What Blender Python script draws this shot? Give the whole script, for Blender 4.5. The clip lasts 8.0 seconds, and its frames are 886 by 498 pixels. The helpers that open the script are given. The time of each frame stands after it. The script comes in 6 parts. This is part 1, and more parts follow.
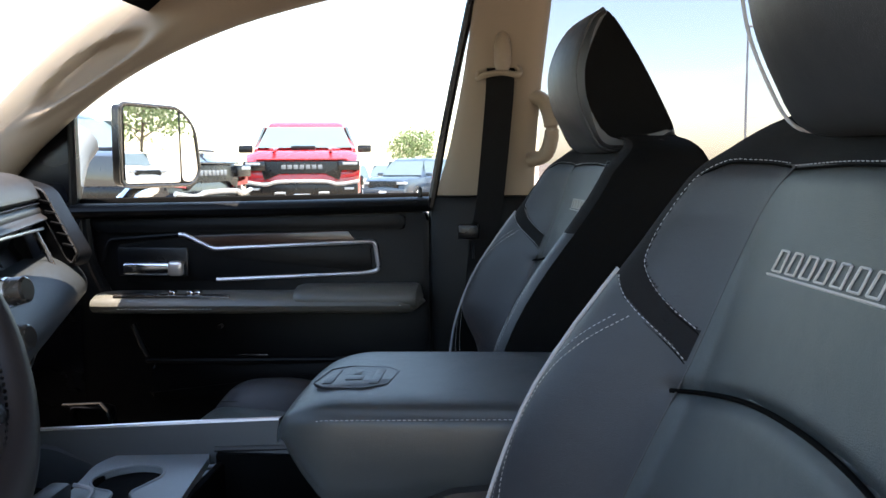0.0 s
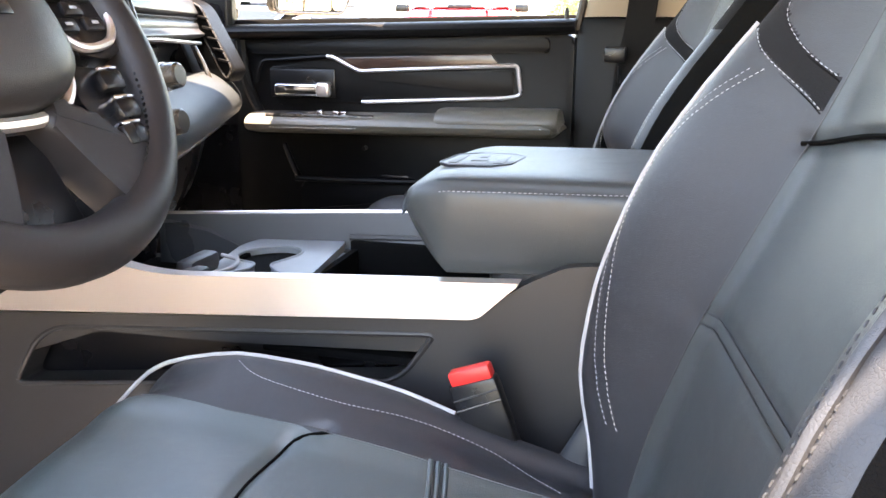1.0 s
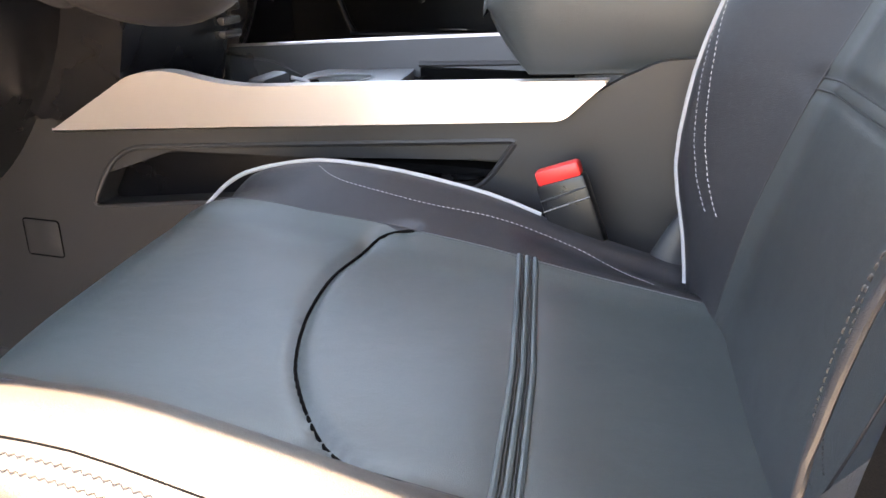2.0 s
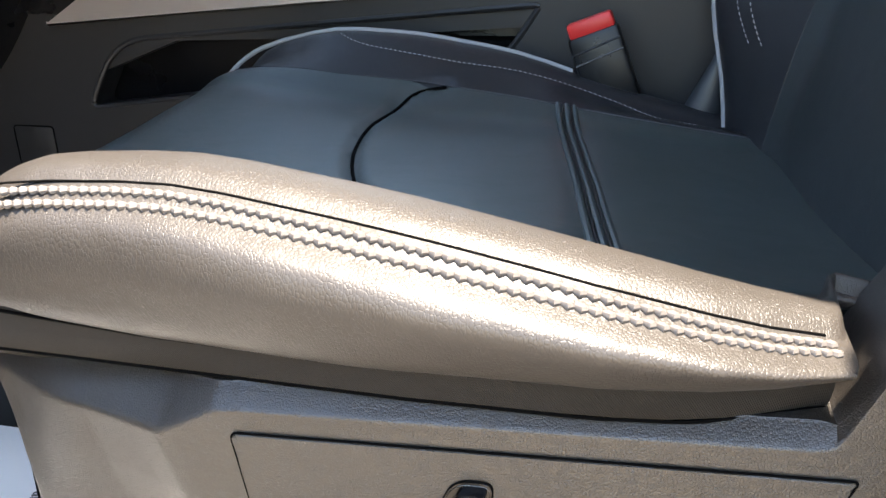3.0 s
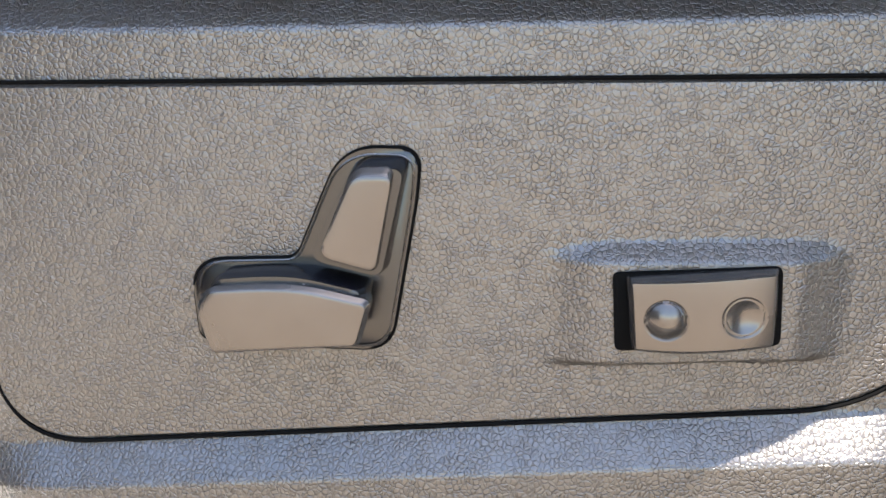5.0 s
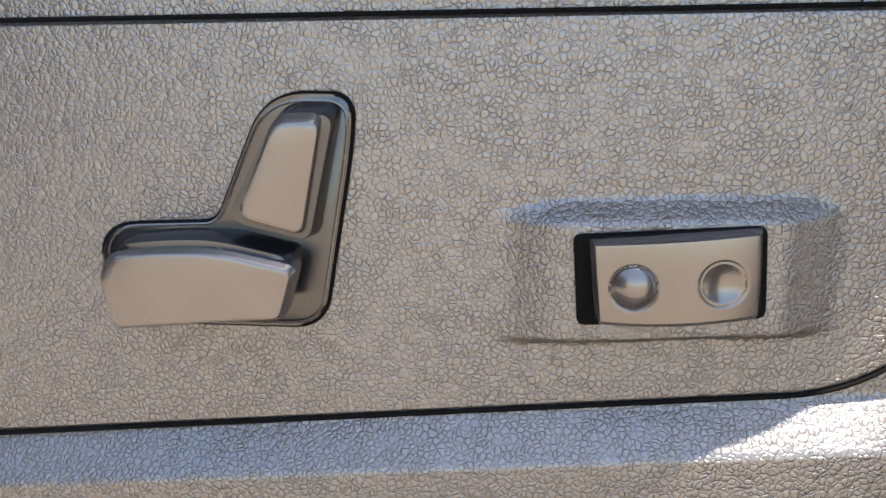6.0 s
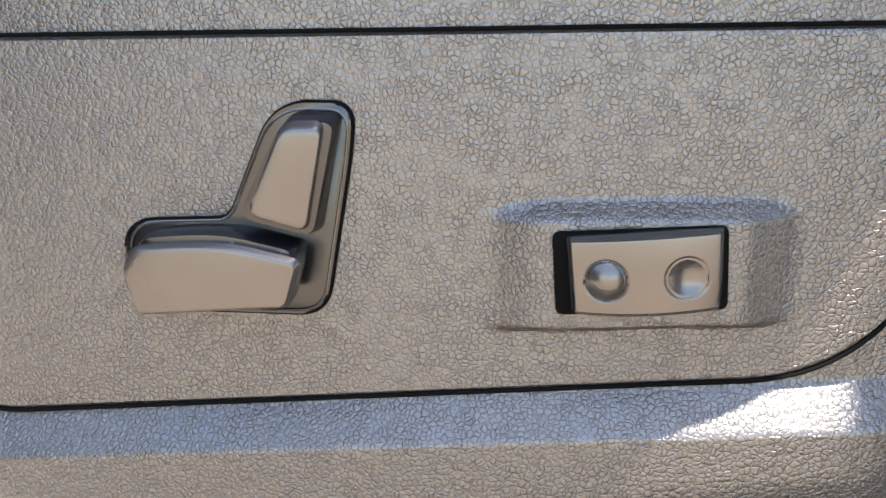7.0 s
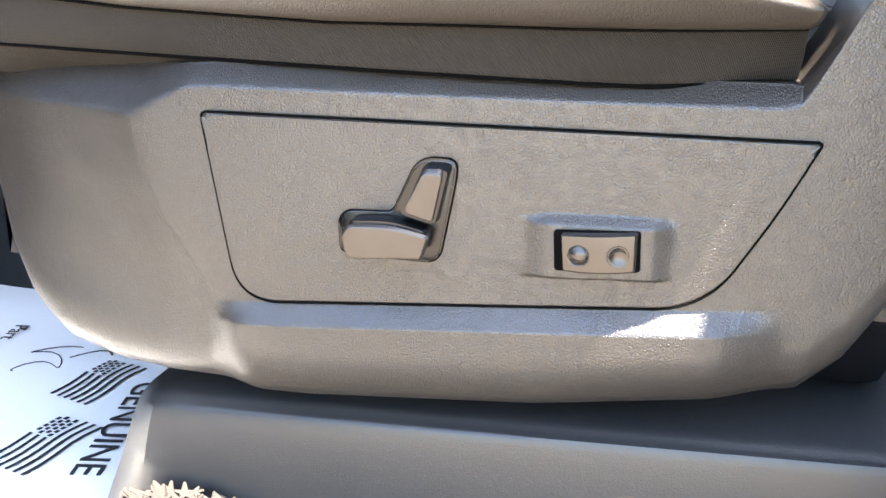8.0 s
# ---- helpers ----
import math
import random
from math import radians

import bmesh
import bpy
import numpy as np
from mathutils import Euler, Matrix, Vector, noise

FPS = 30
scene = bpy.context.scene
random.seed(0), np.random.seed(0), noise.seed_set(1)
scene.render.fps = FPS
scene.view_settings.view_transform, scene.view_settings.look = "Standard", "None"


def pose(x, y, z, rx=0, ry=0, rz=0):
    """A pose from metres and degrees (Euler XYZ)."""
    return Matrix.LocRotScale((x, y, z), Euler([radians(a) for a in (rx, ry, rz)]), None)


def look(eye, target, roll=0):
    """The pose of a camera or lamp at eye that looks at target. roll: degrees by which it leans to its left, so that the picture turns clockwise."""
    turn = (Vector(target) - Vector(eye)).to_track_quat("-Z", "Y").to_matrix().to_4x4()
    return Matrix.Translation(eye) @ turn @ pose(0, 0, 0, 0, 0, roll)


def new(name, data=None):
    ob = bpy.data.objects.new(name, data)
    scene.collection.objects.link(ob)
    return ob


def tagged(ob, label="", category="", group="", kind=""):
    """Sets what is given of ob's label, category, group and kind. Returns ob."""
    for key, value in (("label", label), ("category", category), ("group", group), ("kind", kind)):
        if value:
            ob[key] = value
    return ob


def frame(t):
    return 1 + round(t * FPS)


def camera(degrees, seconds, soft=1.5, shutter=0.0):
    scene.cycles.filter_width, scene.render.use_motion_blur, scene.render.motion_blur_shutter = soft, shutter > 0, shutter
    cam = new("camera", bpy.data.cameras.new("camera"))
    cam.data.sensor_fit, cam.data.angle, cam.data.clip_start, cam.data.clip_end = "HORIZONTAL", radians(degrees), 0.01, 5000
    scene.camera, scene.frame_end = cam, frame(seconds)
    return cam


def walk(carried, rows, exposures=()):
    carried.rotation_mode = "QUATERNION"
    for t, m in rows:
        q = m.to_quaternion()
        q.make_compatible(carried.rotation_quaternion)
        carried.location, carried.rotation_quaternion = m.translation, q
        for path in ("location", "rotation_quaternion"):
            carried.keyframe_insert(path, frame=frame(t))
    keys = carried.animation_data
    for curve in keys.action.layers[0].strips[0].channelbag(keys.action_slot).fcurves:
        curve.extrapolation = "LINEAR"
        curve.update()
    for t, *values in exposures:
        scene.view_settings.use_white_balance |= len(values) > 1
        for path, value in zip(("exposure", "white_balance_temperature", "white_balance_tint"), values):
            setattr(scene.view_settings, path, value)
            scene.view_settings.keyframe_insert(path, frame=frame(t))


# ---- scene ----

# ---------- camera ----------
cam = camera(55.6, 8.0)
walk(cam, [
    (0.0, look((0.053, -0.004, 1.577), (-0.119, 1.978, 1.376), -0.4)),
    (0.5, look((0.077, -0.013, 1.533), (-0.302, 1.922, 1.196), -0.3)),
    (1.0, look((0.088, -0.014, 1.467), (-0.427, 1.852, 0.964), 0.2)),
    (1.5, look((0.073, -0.016, 1.407), (-0.528, 1.781, 0.767), -0.2)),
    (2.8, look((-0.020, -0.092, 1.243), (-0.527, 1.684, 0.475), -1.6)),
    (3.0, look((-0.035, -0.096, 1.210), (-0.514, 1.700, 0.471), -1.6)),
    (3.5, look((-0.055, -0.046, 1.134), (-0.493, 1.731, 0.328), -2.5)),
    (4.0, look((-0.071, -0.019, 1.052), (-0.439, 1.835, 0.398), -1.7)),
    (4.5, look((-0.072, 0.018, 0.999), (-0.391, 1.898, 0.396), -1.0)),
    (5.0, look((-0.066, 0.040, 0.964), (-0.362, 1.946, 0.432), 0.3)),
    (6.5, look((-0.051, 0.070, 0.941), (-0.351, 1.988, 0.463), 0.2)),
    (7.0, look((-0.046, 0.048, 0.948), (-0.373, 1.956, 0.445), 0.4)),
    (7.5, look((-0.032, -0.027, 0.981), (-0.403, 1.842, 0.373), 1.0)),
    (8.0, look((0.001, -0.155, 1.033), (-0.498, 1.662, 0.364), 1.7)),
], exposures=[(0.0, 2.43, 6650, 13.0), (0.5, 3.0, 6750, 14.5), (1.0, 4.32, 8250, 20.0), (1.5, 4.53, 9100, 24.0), (3.0, 2.51, 6900, 11.0), (3.5, 2.28, 6650, 11.0), (4.0, 2.69, 6600, 11.0), (4.5, 2.89, 6690, 12.0), (6.5, 2.89, 6790, 13.0), (7.0, 2.94, 6790, 13.0), (7.5, 3.46, 6690, 12.0), (8.0, 3.29, 6740, 12.0)])

# ---------- daylight ----------
SUN_EL, SUN_AZ = 78.4, -29.0   # height, and bearing from +x towards +y
sun_dir = Vector((math.cos(radians(SUN_EL)) * math.cos(radians(SUN_AZ)),
                  math.cos(radians(SUN_EL)) * math.sin(radians(SUN_AZ)), math.sin(radians(SUN_EL))))
world = bpy.data.worlds.new("world")
scene.world = world
world.use_nodes = True
wn = world.node_tree.nodes
sky = wn.new("ShaderNodeTexSky")
sky.sky_type = "NISHITA"
sky.sun_disc = False
sky.sun_elevation = radians(SUN_EL)
sky.sun_rotation = radians(90 - SUN_AZ)
sky.dust_density = 0.8
sky.air_density = 1.25
wn["Background"].inputs["Strength"].default_value = 0.15
world.node_tree.links.new(sky.outputs["Color"], wn["Background"].inputs["Color"])
sun = new("sun", bpy.data.lights.new("sun", "SUN"))
sun.data.energy = 5.0
sun.data.angle = radians(0.5)
sun.data.color = (1.0, 0.93, 0.83)
sun.matrix_world = look(sun_dir * 20, (0, 0, 0))


# ---------- materials ----------
def material(name, base, rough=0.5, metal=0.0, grain=0.0, scale=300.0, spots=0.0, spot_scale=6.0, ior=1.5, coat=0.0, weave=False, dents=0.0, sheen=0.0, stretch=1.0):
    m = bpy.data.materials.new(name)
    m.use_nodes = True
    nt = m.node_tree
    n, ln = nt.nodes, nt.links
    p = n["Principled BSDF"]
    p.inputs["Base Color"].default_value = (*base, 1)
    p.inputs["Roughness"].default_value = rough
    p.inputs["Metallic"].default_value = metal
    p.inputs["IOR"].default_value = ior
    p.inputs["Coat Weight"].default_value = coat
    p.inputs["Sheen Weight"].default_value = sheen
    tc = n.new("ShaderNodeTexCoord")
    where = tc.outputs["Object"]
    if stretch != 1.0:
        mp = n.new("ShaderNodeMapping")
        mp.inputs["Scale"].default_value = (1, 1, stretch)
        ln.new(where, mp.inputs["Vector"])
        where = mp.outputs["Vector"]
    if spots:
        no = n.new("ShaderNodeTexNoise")
        no.inputs["Scale"].default_value = spot_scale
        no.inputs["Detail"].default_value = 6
        ln.new(tc.outputs["Object"], no.inputs["Vector"])
        mx = n.new("ShaderNodeMix")
        mx.data_type = "RGBA"
        mx.inputs["A"].default_value = (*[c * (1 - spots) for c in base], 1)
        mx.inputs["B"].default_value = (*[min(1, c * (1 + spots)) for c in base], 1)
        ln.new(no.outputs["Fac"], mx.inputs["Factor"])
        ln.new(mx.outputs["Result"], p.inputs["Base Color"])
        rr = n.new("ShaderNodeMapRange")
        rr.inputs["To Min"].default_value = max(0.02, rough - 0.08)
        rr.inputs["To Max"].default_value = min(1, rough + 0.08)
        ln.new(no.outputs["Fac"], rr.inputs["Value"])
        ln.new(rr.outputs["Result"], p.inputs["Roughness"])
    if grain:
        height = None
        if weave:
            wv = n.new("ShaderNodeTexWave")
            wv.bands_direction = "DIAGONAL"
            wv.inputs["Scale"].default_value = scale
            wv.inputs["Distortion"].default_value = 0.6
            ln.new(tc.outputs["Object"], wv.inputs["Vector"])
            height = wv.outputs["Fac"]
        else:
            wob = n.new("ShaderNodeTexNoise")
            wob.inputs["Scale"].default_value = scale * 0.55
            wob.inputs["Detail"].default_value = 3
            ln.new(where, wob.inputs["Vector"])
            add = n.new("ShaderNodeMix")
            add.data_type = "RGBA"
            add.blend_type = "LINEAR_LIGHT"
            add.inputs["Factor"].default_value = 0.55 / scale
            ln.new(where, add.inputs["A"])
            ln.new(wob.outputs["Color"], add.inputs["B"])
            vo = n.new("ShaderNodeTexVoronoi")
            vo.feature = "DISTANCE_TO_EDGE"
            vo.inputs["Scale"].default_value = scale
            ln.new(add.outputs["Result"], vo.inputs["Vector"])
            mr = n.new("ShaderNodeMapRange")
            mr.interpolation_type = "SMOOTHERSTEP"
            mr.inputs["From Max"].default_value = 0.18
            ln.new(vo.outputs["Distance"], mr.inputs["Value"])
            dome = n.new("ShaderNodeTexVoronoi")
            dome.feature = "SMOOTH_F1"
            dome.inputs["Scale"].default_value = scale
            dome.inputs["Smoothness"].default_value = 0.25
            ln.new(add.outputs["Result"], dome.inputs["Vector"])
            sq = n.new("ShaderNodeMath")
            sq.operation = "MULTIPLY"
            ln.new(dome.outputs["Distance"], sq.inputs[0])
            ln.new(dome.outputs["Distance"], sq.inputs[1])
            fade = n.new("ShaderNodeTexNoise")
            fade.inputs["Scale"].default_value = scale * 0.3
            ln.new(where, fade.inputs["Vector"])
            fr = n.new("ShaderNodeMapRange")
            fr.inputs["From Min"].default_value = 0.35
            fr.inputs["From Max"].default_value = 0.65
            fr.inputs["To Min"].default_value = 0.32
            fr.inputs["To Max"].default_value = 0.78
            ln.new(fade.outputs["Fac"], fr.inputs["Value"])
            cre = n.new("ShaderNodeMath")
            cre.operation = "MULTIPLY"
            ln.new(mr.outputs["Result"], cre.inputs[0])
            ln.new(fr.outputs["Result"], cre.inputs[1])
            hd = n.new("ShaderNodeMath")
            hd.operation = "MULTIPLY_ADD"
            hd.inputs[1].default_value = -0.65
            ln.new(sq.outputs[0], hd.inputs[0])
            ln.new(cre.outputs[0], hd.inputs[2])
            fine = n.new("ShaderNodeTexNoise")
            fine.inputs["Scale"].default_value = scale * 1.2
            ln.new(tc.outputs["Object"], fine.inputs["Vector"])
            ad = n.new("ShaderNodeMath")
            ad.operation = "MULTIPLY_ADD"
            ad.inputs[1].default_value = 0.30
            ln.new(fine.outputs["Fac"], ad.inputs[0])
            ln.new(hd.outputs[0], ad.inputs[2])
            height = ad.outputs[0]
        b = n.new("ShaderNodeBump")
        b.inputs["Strength"].default_value = 1.0
        b.inputs["Distance"].default_value = grain
        ln.new(height, b.inputs["Height"])
        if dents:
            dn = n.new("ShaderNodeTexNoise")
            dn.inputs["Scale"].default_value = 22
            ln.new(tc.outputs["Object"], dn.inputs["Vector"])
            b2 = n.new("ShaderNodeBump")
            b2.inputs["Distance"].default_value = dents
            ln.new(dn.outputs["Fac"], b2.inputs["Height"])
            ln.new(b.outputs["Normal"], b2.inputs["Normal"])
            b = b2
        ln.new(b.outputs["Normal"], p.inputs["Normal"])
    return m


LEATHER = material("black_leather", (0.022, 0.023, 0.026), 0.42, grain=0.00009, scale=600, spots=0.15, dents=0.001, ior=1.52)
# grained black leather, its base lightened and warmed to carry sunlight
LEATHER_SUNLIT = material("sunlit_grained_leather", (0.055, 0.047, 0.040), 0.42, grain=0.00015, scale=520, spots=0.15, dents=0.0015, ior=1.55, stretch=0.55)
# black leather with sky sheen put into a paler teal base
LEATHER_SKY_SHEEN = material("seat_top_leather_sky_sheen", (0.044, 0.058, 0.057), 0.36, grain=0.00009, scale=620, spots=0.15, dents=0.001, ior=1.75)
DOOR_LEATHER = material("door_armrest_leather", (0.100, 0.094, 0.078), 0.36, grain=0.00009, scale=620, spots=0.15, ior=1.6)
GLOSS = material("smooth_black_plastic", (0.004, 0.004, 0.005), 0.22, spots=0.12, spot_scale=40)
MIRROR_GREY = material("grey_mirror_housing", (0.16, 0.17, 0.18), 0.45, grain=0.0002, scale=300, spots=0.15)
LEATHER_ARM = material("armrest_leather", (0.034, 0.040, 0.041), 0.40, grain=0.00010, scale=620, spots=0.15, dents=0.001, ior=1.5)
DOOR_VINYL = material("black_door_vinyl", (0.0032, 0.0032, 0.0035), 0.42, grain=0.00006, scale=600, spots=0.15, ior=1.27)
RISER = material("grey_riser_plastic", (0.040, 0.039, 0.039), 0.38, grain=0.00006, scale=600, spots=0.2, ior=1.6)
FRINGE = material("carpet_fringe", (0.065, 0.056, 0.048), 0.95, spots=0.3, spot_scale=90)
LEATHER_DASH = material("dash_leather", (0.022, 0.025, 0.027), 0.5, grain=0.00008, scale=700, spots=0.15, ior=1.35)
WHEEL = material("wheel_leather", (0.013, 0.0115, 0.012), 0.46, grain=0.00006, scale=800, spots=0.15, ior=1.38)
SUEDE = material("black_suede", (0.009, 0.009, 0.010), 0.85, grain=0.0002, scale=700, spots=0.15, ior=1.3)
VINYL = material("charcoal_vinyl", (0.034, 0.0290, 0.0245), 0.33, grain=0.00020, scale=640, spots=0.18, spot_scale=14, ior=1.8)
DARK_VINYL = material("dark_vinyl", (0.017, 0.0163, 0.017), 0.45, grain=0.00006, scale=600, spots=0.15)
BEAD = material("saddle_thread", (0.165, 0.145, 0.13), 0.6, spots=0.15, spot_scale=150)
BLACK = material("black_plastic", (0.004, 0.004, 0.005), 0.28, grain=0.00004, scale=900, spots=0.15, ior=1.42)
# seat back cloth; also the painted shade inside console wells and bins
CLOTH_AND_SHADE = material("black_cloth_and_shade", (0.004, 0.004, 0.004), 0.95, grain=0.0002, scale=600, spots=0.2, ior=1.15)
GAP = material("shadow_gap_rubber", (0.002, 0.002, 0.002), 0.9, ior=1.15)
FABRIC = material("seat_fabric", (0.036, 0.032, 0.028), 0.85, grain=0.0006, scale=420, weave=True, spots=0.1, ior=1.3)
SATIN = material("satin_grey_plastic", (0.090, 0.082, 0.075), 0.25, metal=0.7, spots=0.20, spot_scale=60)
LINER = material("grey_liner_plastic", (0.185, 0.205, 0.215), 0.38, spots=0.1, grain=0.00004, scale=900)
DECK = material("grey_deck_plastic", (0.034, 0.037, 0.041), 0.30, spots=0.1, grain=0.00004, scale=800)
SILVER = material("satin_silver_trim", (0.66, 0.60, 0.57), 0.34, metal=0.85, spots=0.05, spot_scale=10)
CHROME = material("chrome", (0.75, 0.75, 0.77), 0.14, metal=1.0, spots=0.05)
PIPING = material("grey_piping", (0.33, 0.33, 0.335), 0.55, spots=0.08, spot_scale=40)
THREAD = material("pale_thread", (0.42, 0.41, 0.39), 0.7, spots=0.1, spot_scale=200)
BEIGE = material("beige_trim", (0.235, 0.18, 0.125), 0.62, grain=0.00012, scale=500, spots=0.06)
RED = material("red_plastic", (0.75, 0.03, 0.025), 0.4, spots=0.05)
WEB = material("black_webbing", (0.007, 0.0065, 0.0065), 0.8, grain=0.0003, scale=300, weave=True, ior=1.25)
CARPET = material("dark_carpet", (0.03, 0.029, 0.028), 0.95, grain=0.001, scale=500, spots=0.3, spot_scale=60)
WOOD = material("dark_wood_trim", (0.040, 0.020, 0.014), 0.3, spots=0.5, spot_scale=20, coat=0.3)
PAPER = material("white_paper", (0.88, 0.86, 0.82), 0.8, spots=0.03)
INK = material("black_ink", (0.02, 0.02, 0.022), 0.7)
CONCRETE = material("pale_concrete", (0.275, 0.224, 0.165), 0.9, grain=0.002, scale=60, spots=0.12, spot_scale=1.2)
TYRE = material("tyre_rubber", (0.02, 0.02, 0.02), 0.85, grain=0.001, scale=80)
RED_PAINT = material("red_car_paint", (0.42, 0.012, 0.016), 0.25, spots=0.05, coat=0.8)
WHITE_PAINT = material("white_car_paint", (0.75, 0.75, 0.74), 0.3, spots=0.03, coat=0.8)
BLUE_PAINT = material("dark_blue_car_paint", (0.03, 0.045, 0.07), 0.3, spots=0.05, coat=0.8)
GREY_PAINT = material("grey_car_paint", (0.25, 0.26, 0.27), 0.3, spots=0.05, coat=0.8)
BLACK_PAINT = material("black_car_paint", (0.02, 0.02, 0.022), 0.25, spots=0.05, coat=0.8)
LEAF = material("tree_leaf", (0.11, 0.16, 0.05), 0.6, spots=0.4, spot_scale=3)
BARK = material("tree_bark", (0.12, 0.09, 0.06), 0.9, grain=0.01, scale=20, spots=0.3)
POLE = material("galvanised_pole", (0.4, 0.4, 0.4), 0.5, metal=0.6, spots=0.1)
MIRROR = material("mirror_glass", (0.9, 0.9, 0.9), 0.01, metal=1.0)
CAR_GLASS = material("car_window_glass", (0.10, 0.13, 0.14), 0.06, spots=0.1)
LAMP_GLASS = material("headlamp_glass", (0.36, 0.38, 0.40), 0.1, spots=0.2)
SCREEN = material("screen_glass_sky_glow", (0.02, 0.025, 0.03), 0.12, spots=0.05)
# pale emission stands in for sky reflected in the screen
SCREEN.node_tree.nodes["Principled BSDF"].inputs["Emission Color"].default_value = (0.78, 0.92, 1.0, 1)
SCREEN.node_tree.nodes["Principled BSDF"].inputs["Emission Strength"].default_value = 0.075
BRICK = material("tan_wall", (0.42, 0.30, 0.22), 0.9, spots=0.15, grain=0.004, scale=8)


def glass(name, tint, ior=1.3):
    m = bpy.data.materials.new(name)
    m.use_nodes = True
    n, ln = m.node_tree.nodes, m.node_tree.links
    n.remove(n["Principled BSDF"])
    tr = n.new("ShaderNodeBsdfTransparent")
    tr.inputs["Color"].default_value = (*tint, 1)
    gl = n.new("ShaderNodeBsdfGlossy")
    gl.inputs["Roughness"].default_value = 0.02
    fr = n.new("ShaderNodeFresnel")
    fr.inputs["IOR"].default_value = ior
    mx = n.new("ShaderNodeMixShader")
    ln.new(fr.outputs["Fac"], mx.inputs["Fac"])
    ln.new(tr.outputs[0], mx.inputs[1])
    ln.new(gl.outputs[0], mx.inputs[2])
    ln.new(mx.outputs[0], n["Material Output"].inputs["Surface"])
    return m


CLEAR = glass("clear_glass", (0.93, 0.95, 0.94))
COATED = glass("coated_windscreen_glass", (0.95, 0.96, 0.95), 1.06)
TINTED = glass("tinted_glass", (0.51, 0.51, 0.54))


# ---------- mesh helpers ----------
def mesh(name, verts, faces, mat, smooth=True):
    me = bpy.data.meshes.new(name)
    me.from_pydata([tuple(map(float, v)) for v in verts], [], [tuple(f) for f in faces])
    me.materials.append(mat)
    me.validate()
    bm = bmesh.new()
    bm.from_mesh(me)
    bmesh.ops.recalc_face_normals(bm, faces=bm.faces)
    bm.to_mesh(me)
    bm.free()
    if smooth:
        me.polygons.foreach_set("use_smooth", [True] * len(me.polygons))
        me.set_sharp_from_angle(angle=radians(38))
    return me


def part(name, geo, mat, parent=None, label="", smooth=True):
    """One mesh object from (verts, faces), under its thing."""
    ob = new(name, mesh(name, geo[0], geo[1], mat, smooth))
    if parent:
        ob.parent = parent
    return tagged(ob, label)


def thing(name, label, category, group="", at=(0, 0, 0)):
    e = new(name)
    e.empty_display_size = 0.1
    e.location = at
    return tagged(e, label, category, group)


def joined(*geos):
    V, F = [], []
    for v, f in geos:
        k = len(V)
        V += [tuple(p) for p in v]
        F += [tuple(i + k for i in q) for q in f]
    return V, F


def moved(geo, m):
    return [tuple(m @ Vector(v)) for v in geo[0]], geo[1]


def loft(rings, caps=True, closed=True):
    rings = np.asarray(rings, float)
    n, m = rings.shape[:2]
    F = []
    for i in range(n - 1):
        for j in range(m if closed else m - 1):
            k = (j + 1) % m
            F.append((i * m + j, i * m + k, (i + 1) * m + k, (i + 1) * m + j))
    V = list(map(tuple, rings.reshape(-1, 3)))
    if caps and closed:
        for base, flip in ((0, 1), ((n - 1) * m, 0)):
            c = len(V)
            V.append(tuple(rings[0 if flip else -1].mean(0)))
            for j in range(m):
                k = (j + 1) % m
                F.append((c, base + k, base + j) if flip else (c, base + j, base + k))
    return V, F


def spline(pts, n, closed=False):
    """n points along a Catmull-Rom curve through pts."""
    P = np.asarray(pts, float)
    k = len(P)
    seg = k if closed else k - 1
    out = []
    for t in np.linspace(0, seg, n, endpoint=not closed):
        i = min(int(t), seg - 1)
        u = t - i
        if closed:
            a, b, c, d = P[(i - 1) % k], P[i % k], P[(i + 1) % k], P[(i + 2) % k]
        else:
            a, b, c, d = P[max(i - 1, 0)], P[i], P[i + 1], P[min(i + 2, k - 1)]
        out.append(0.5 * (2 * b + (c - a) * u + (2 * a - 5 * b + 4 * c - d) * u * u + (3 * b - a - 3 * c + d) * u ** 3))
    return np.array(out)


def tube(pts, r, seg=8, closed=False, flat=1.0):
    P = np.asarray(pts, float)
    rings = []
    up = np.array((0.0, 0.0, 1.0))
    k = len(P)
    for i in range(k):
        if closed:
            d = P[(i + 1) % k] - P[i - 1]
        else:
            d = P[min(i + 1, k - 1)] - P[max(i - 1, 0)]
        d = d / (np.linalg.norm(d) + 1e-9)
        a = np.cross(d, up)
        if np.linalg.norm(a) < 0.05:
            a = np.cross(d, (0.0, 1.0, 0.0))
        a /= np.linalg.norm(a)
        b = np.cross(a, d)
        rr = r[i] if hasattr(r, "__len__") else r
        rings.append([P[i] + rr * (math.cos(q) * a + flat * math.sin(q) * b) for q in np.linspace(0, 2 * math.pi, seg, endpoint=False)])
    if closed:
        rings.append(rings[0])
    return loft(rings, caps=not closed)


def plate(outer, hole, to3, d0, d1):
    """A flat plate with a hole, drawn out from d0 to d1, and the walls of the hole."""
    bm = bmesh.new()
    loops = []
    for poly in (outer, hole):
        vs = [bm.verts.new(to3(u, v, d1)) for u, v in poly]
        loops.append([bm.edges.new((vs[i], vs[(i + 1) % len(vs)])) for i in range(len(vs))])
    bmesh.ops.triangle_fill(bm, use_beauty=True, use_dissolve=False, edges=loops[0] + loops[1])
    for es in loops:
        g = bmesh.ops.extrude_edge_only(bm, edges=es)["geom"]
        for v in g:
            if isinstance(v, bmesh.types.BMVert):
                v.co += Vector(to3(0, 0, d0)) - Vector(to3(0, 0, d1))
    return bm_geo(bm)


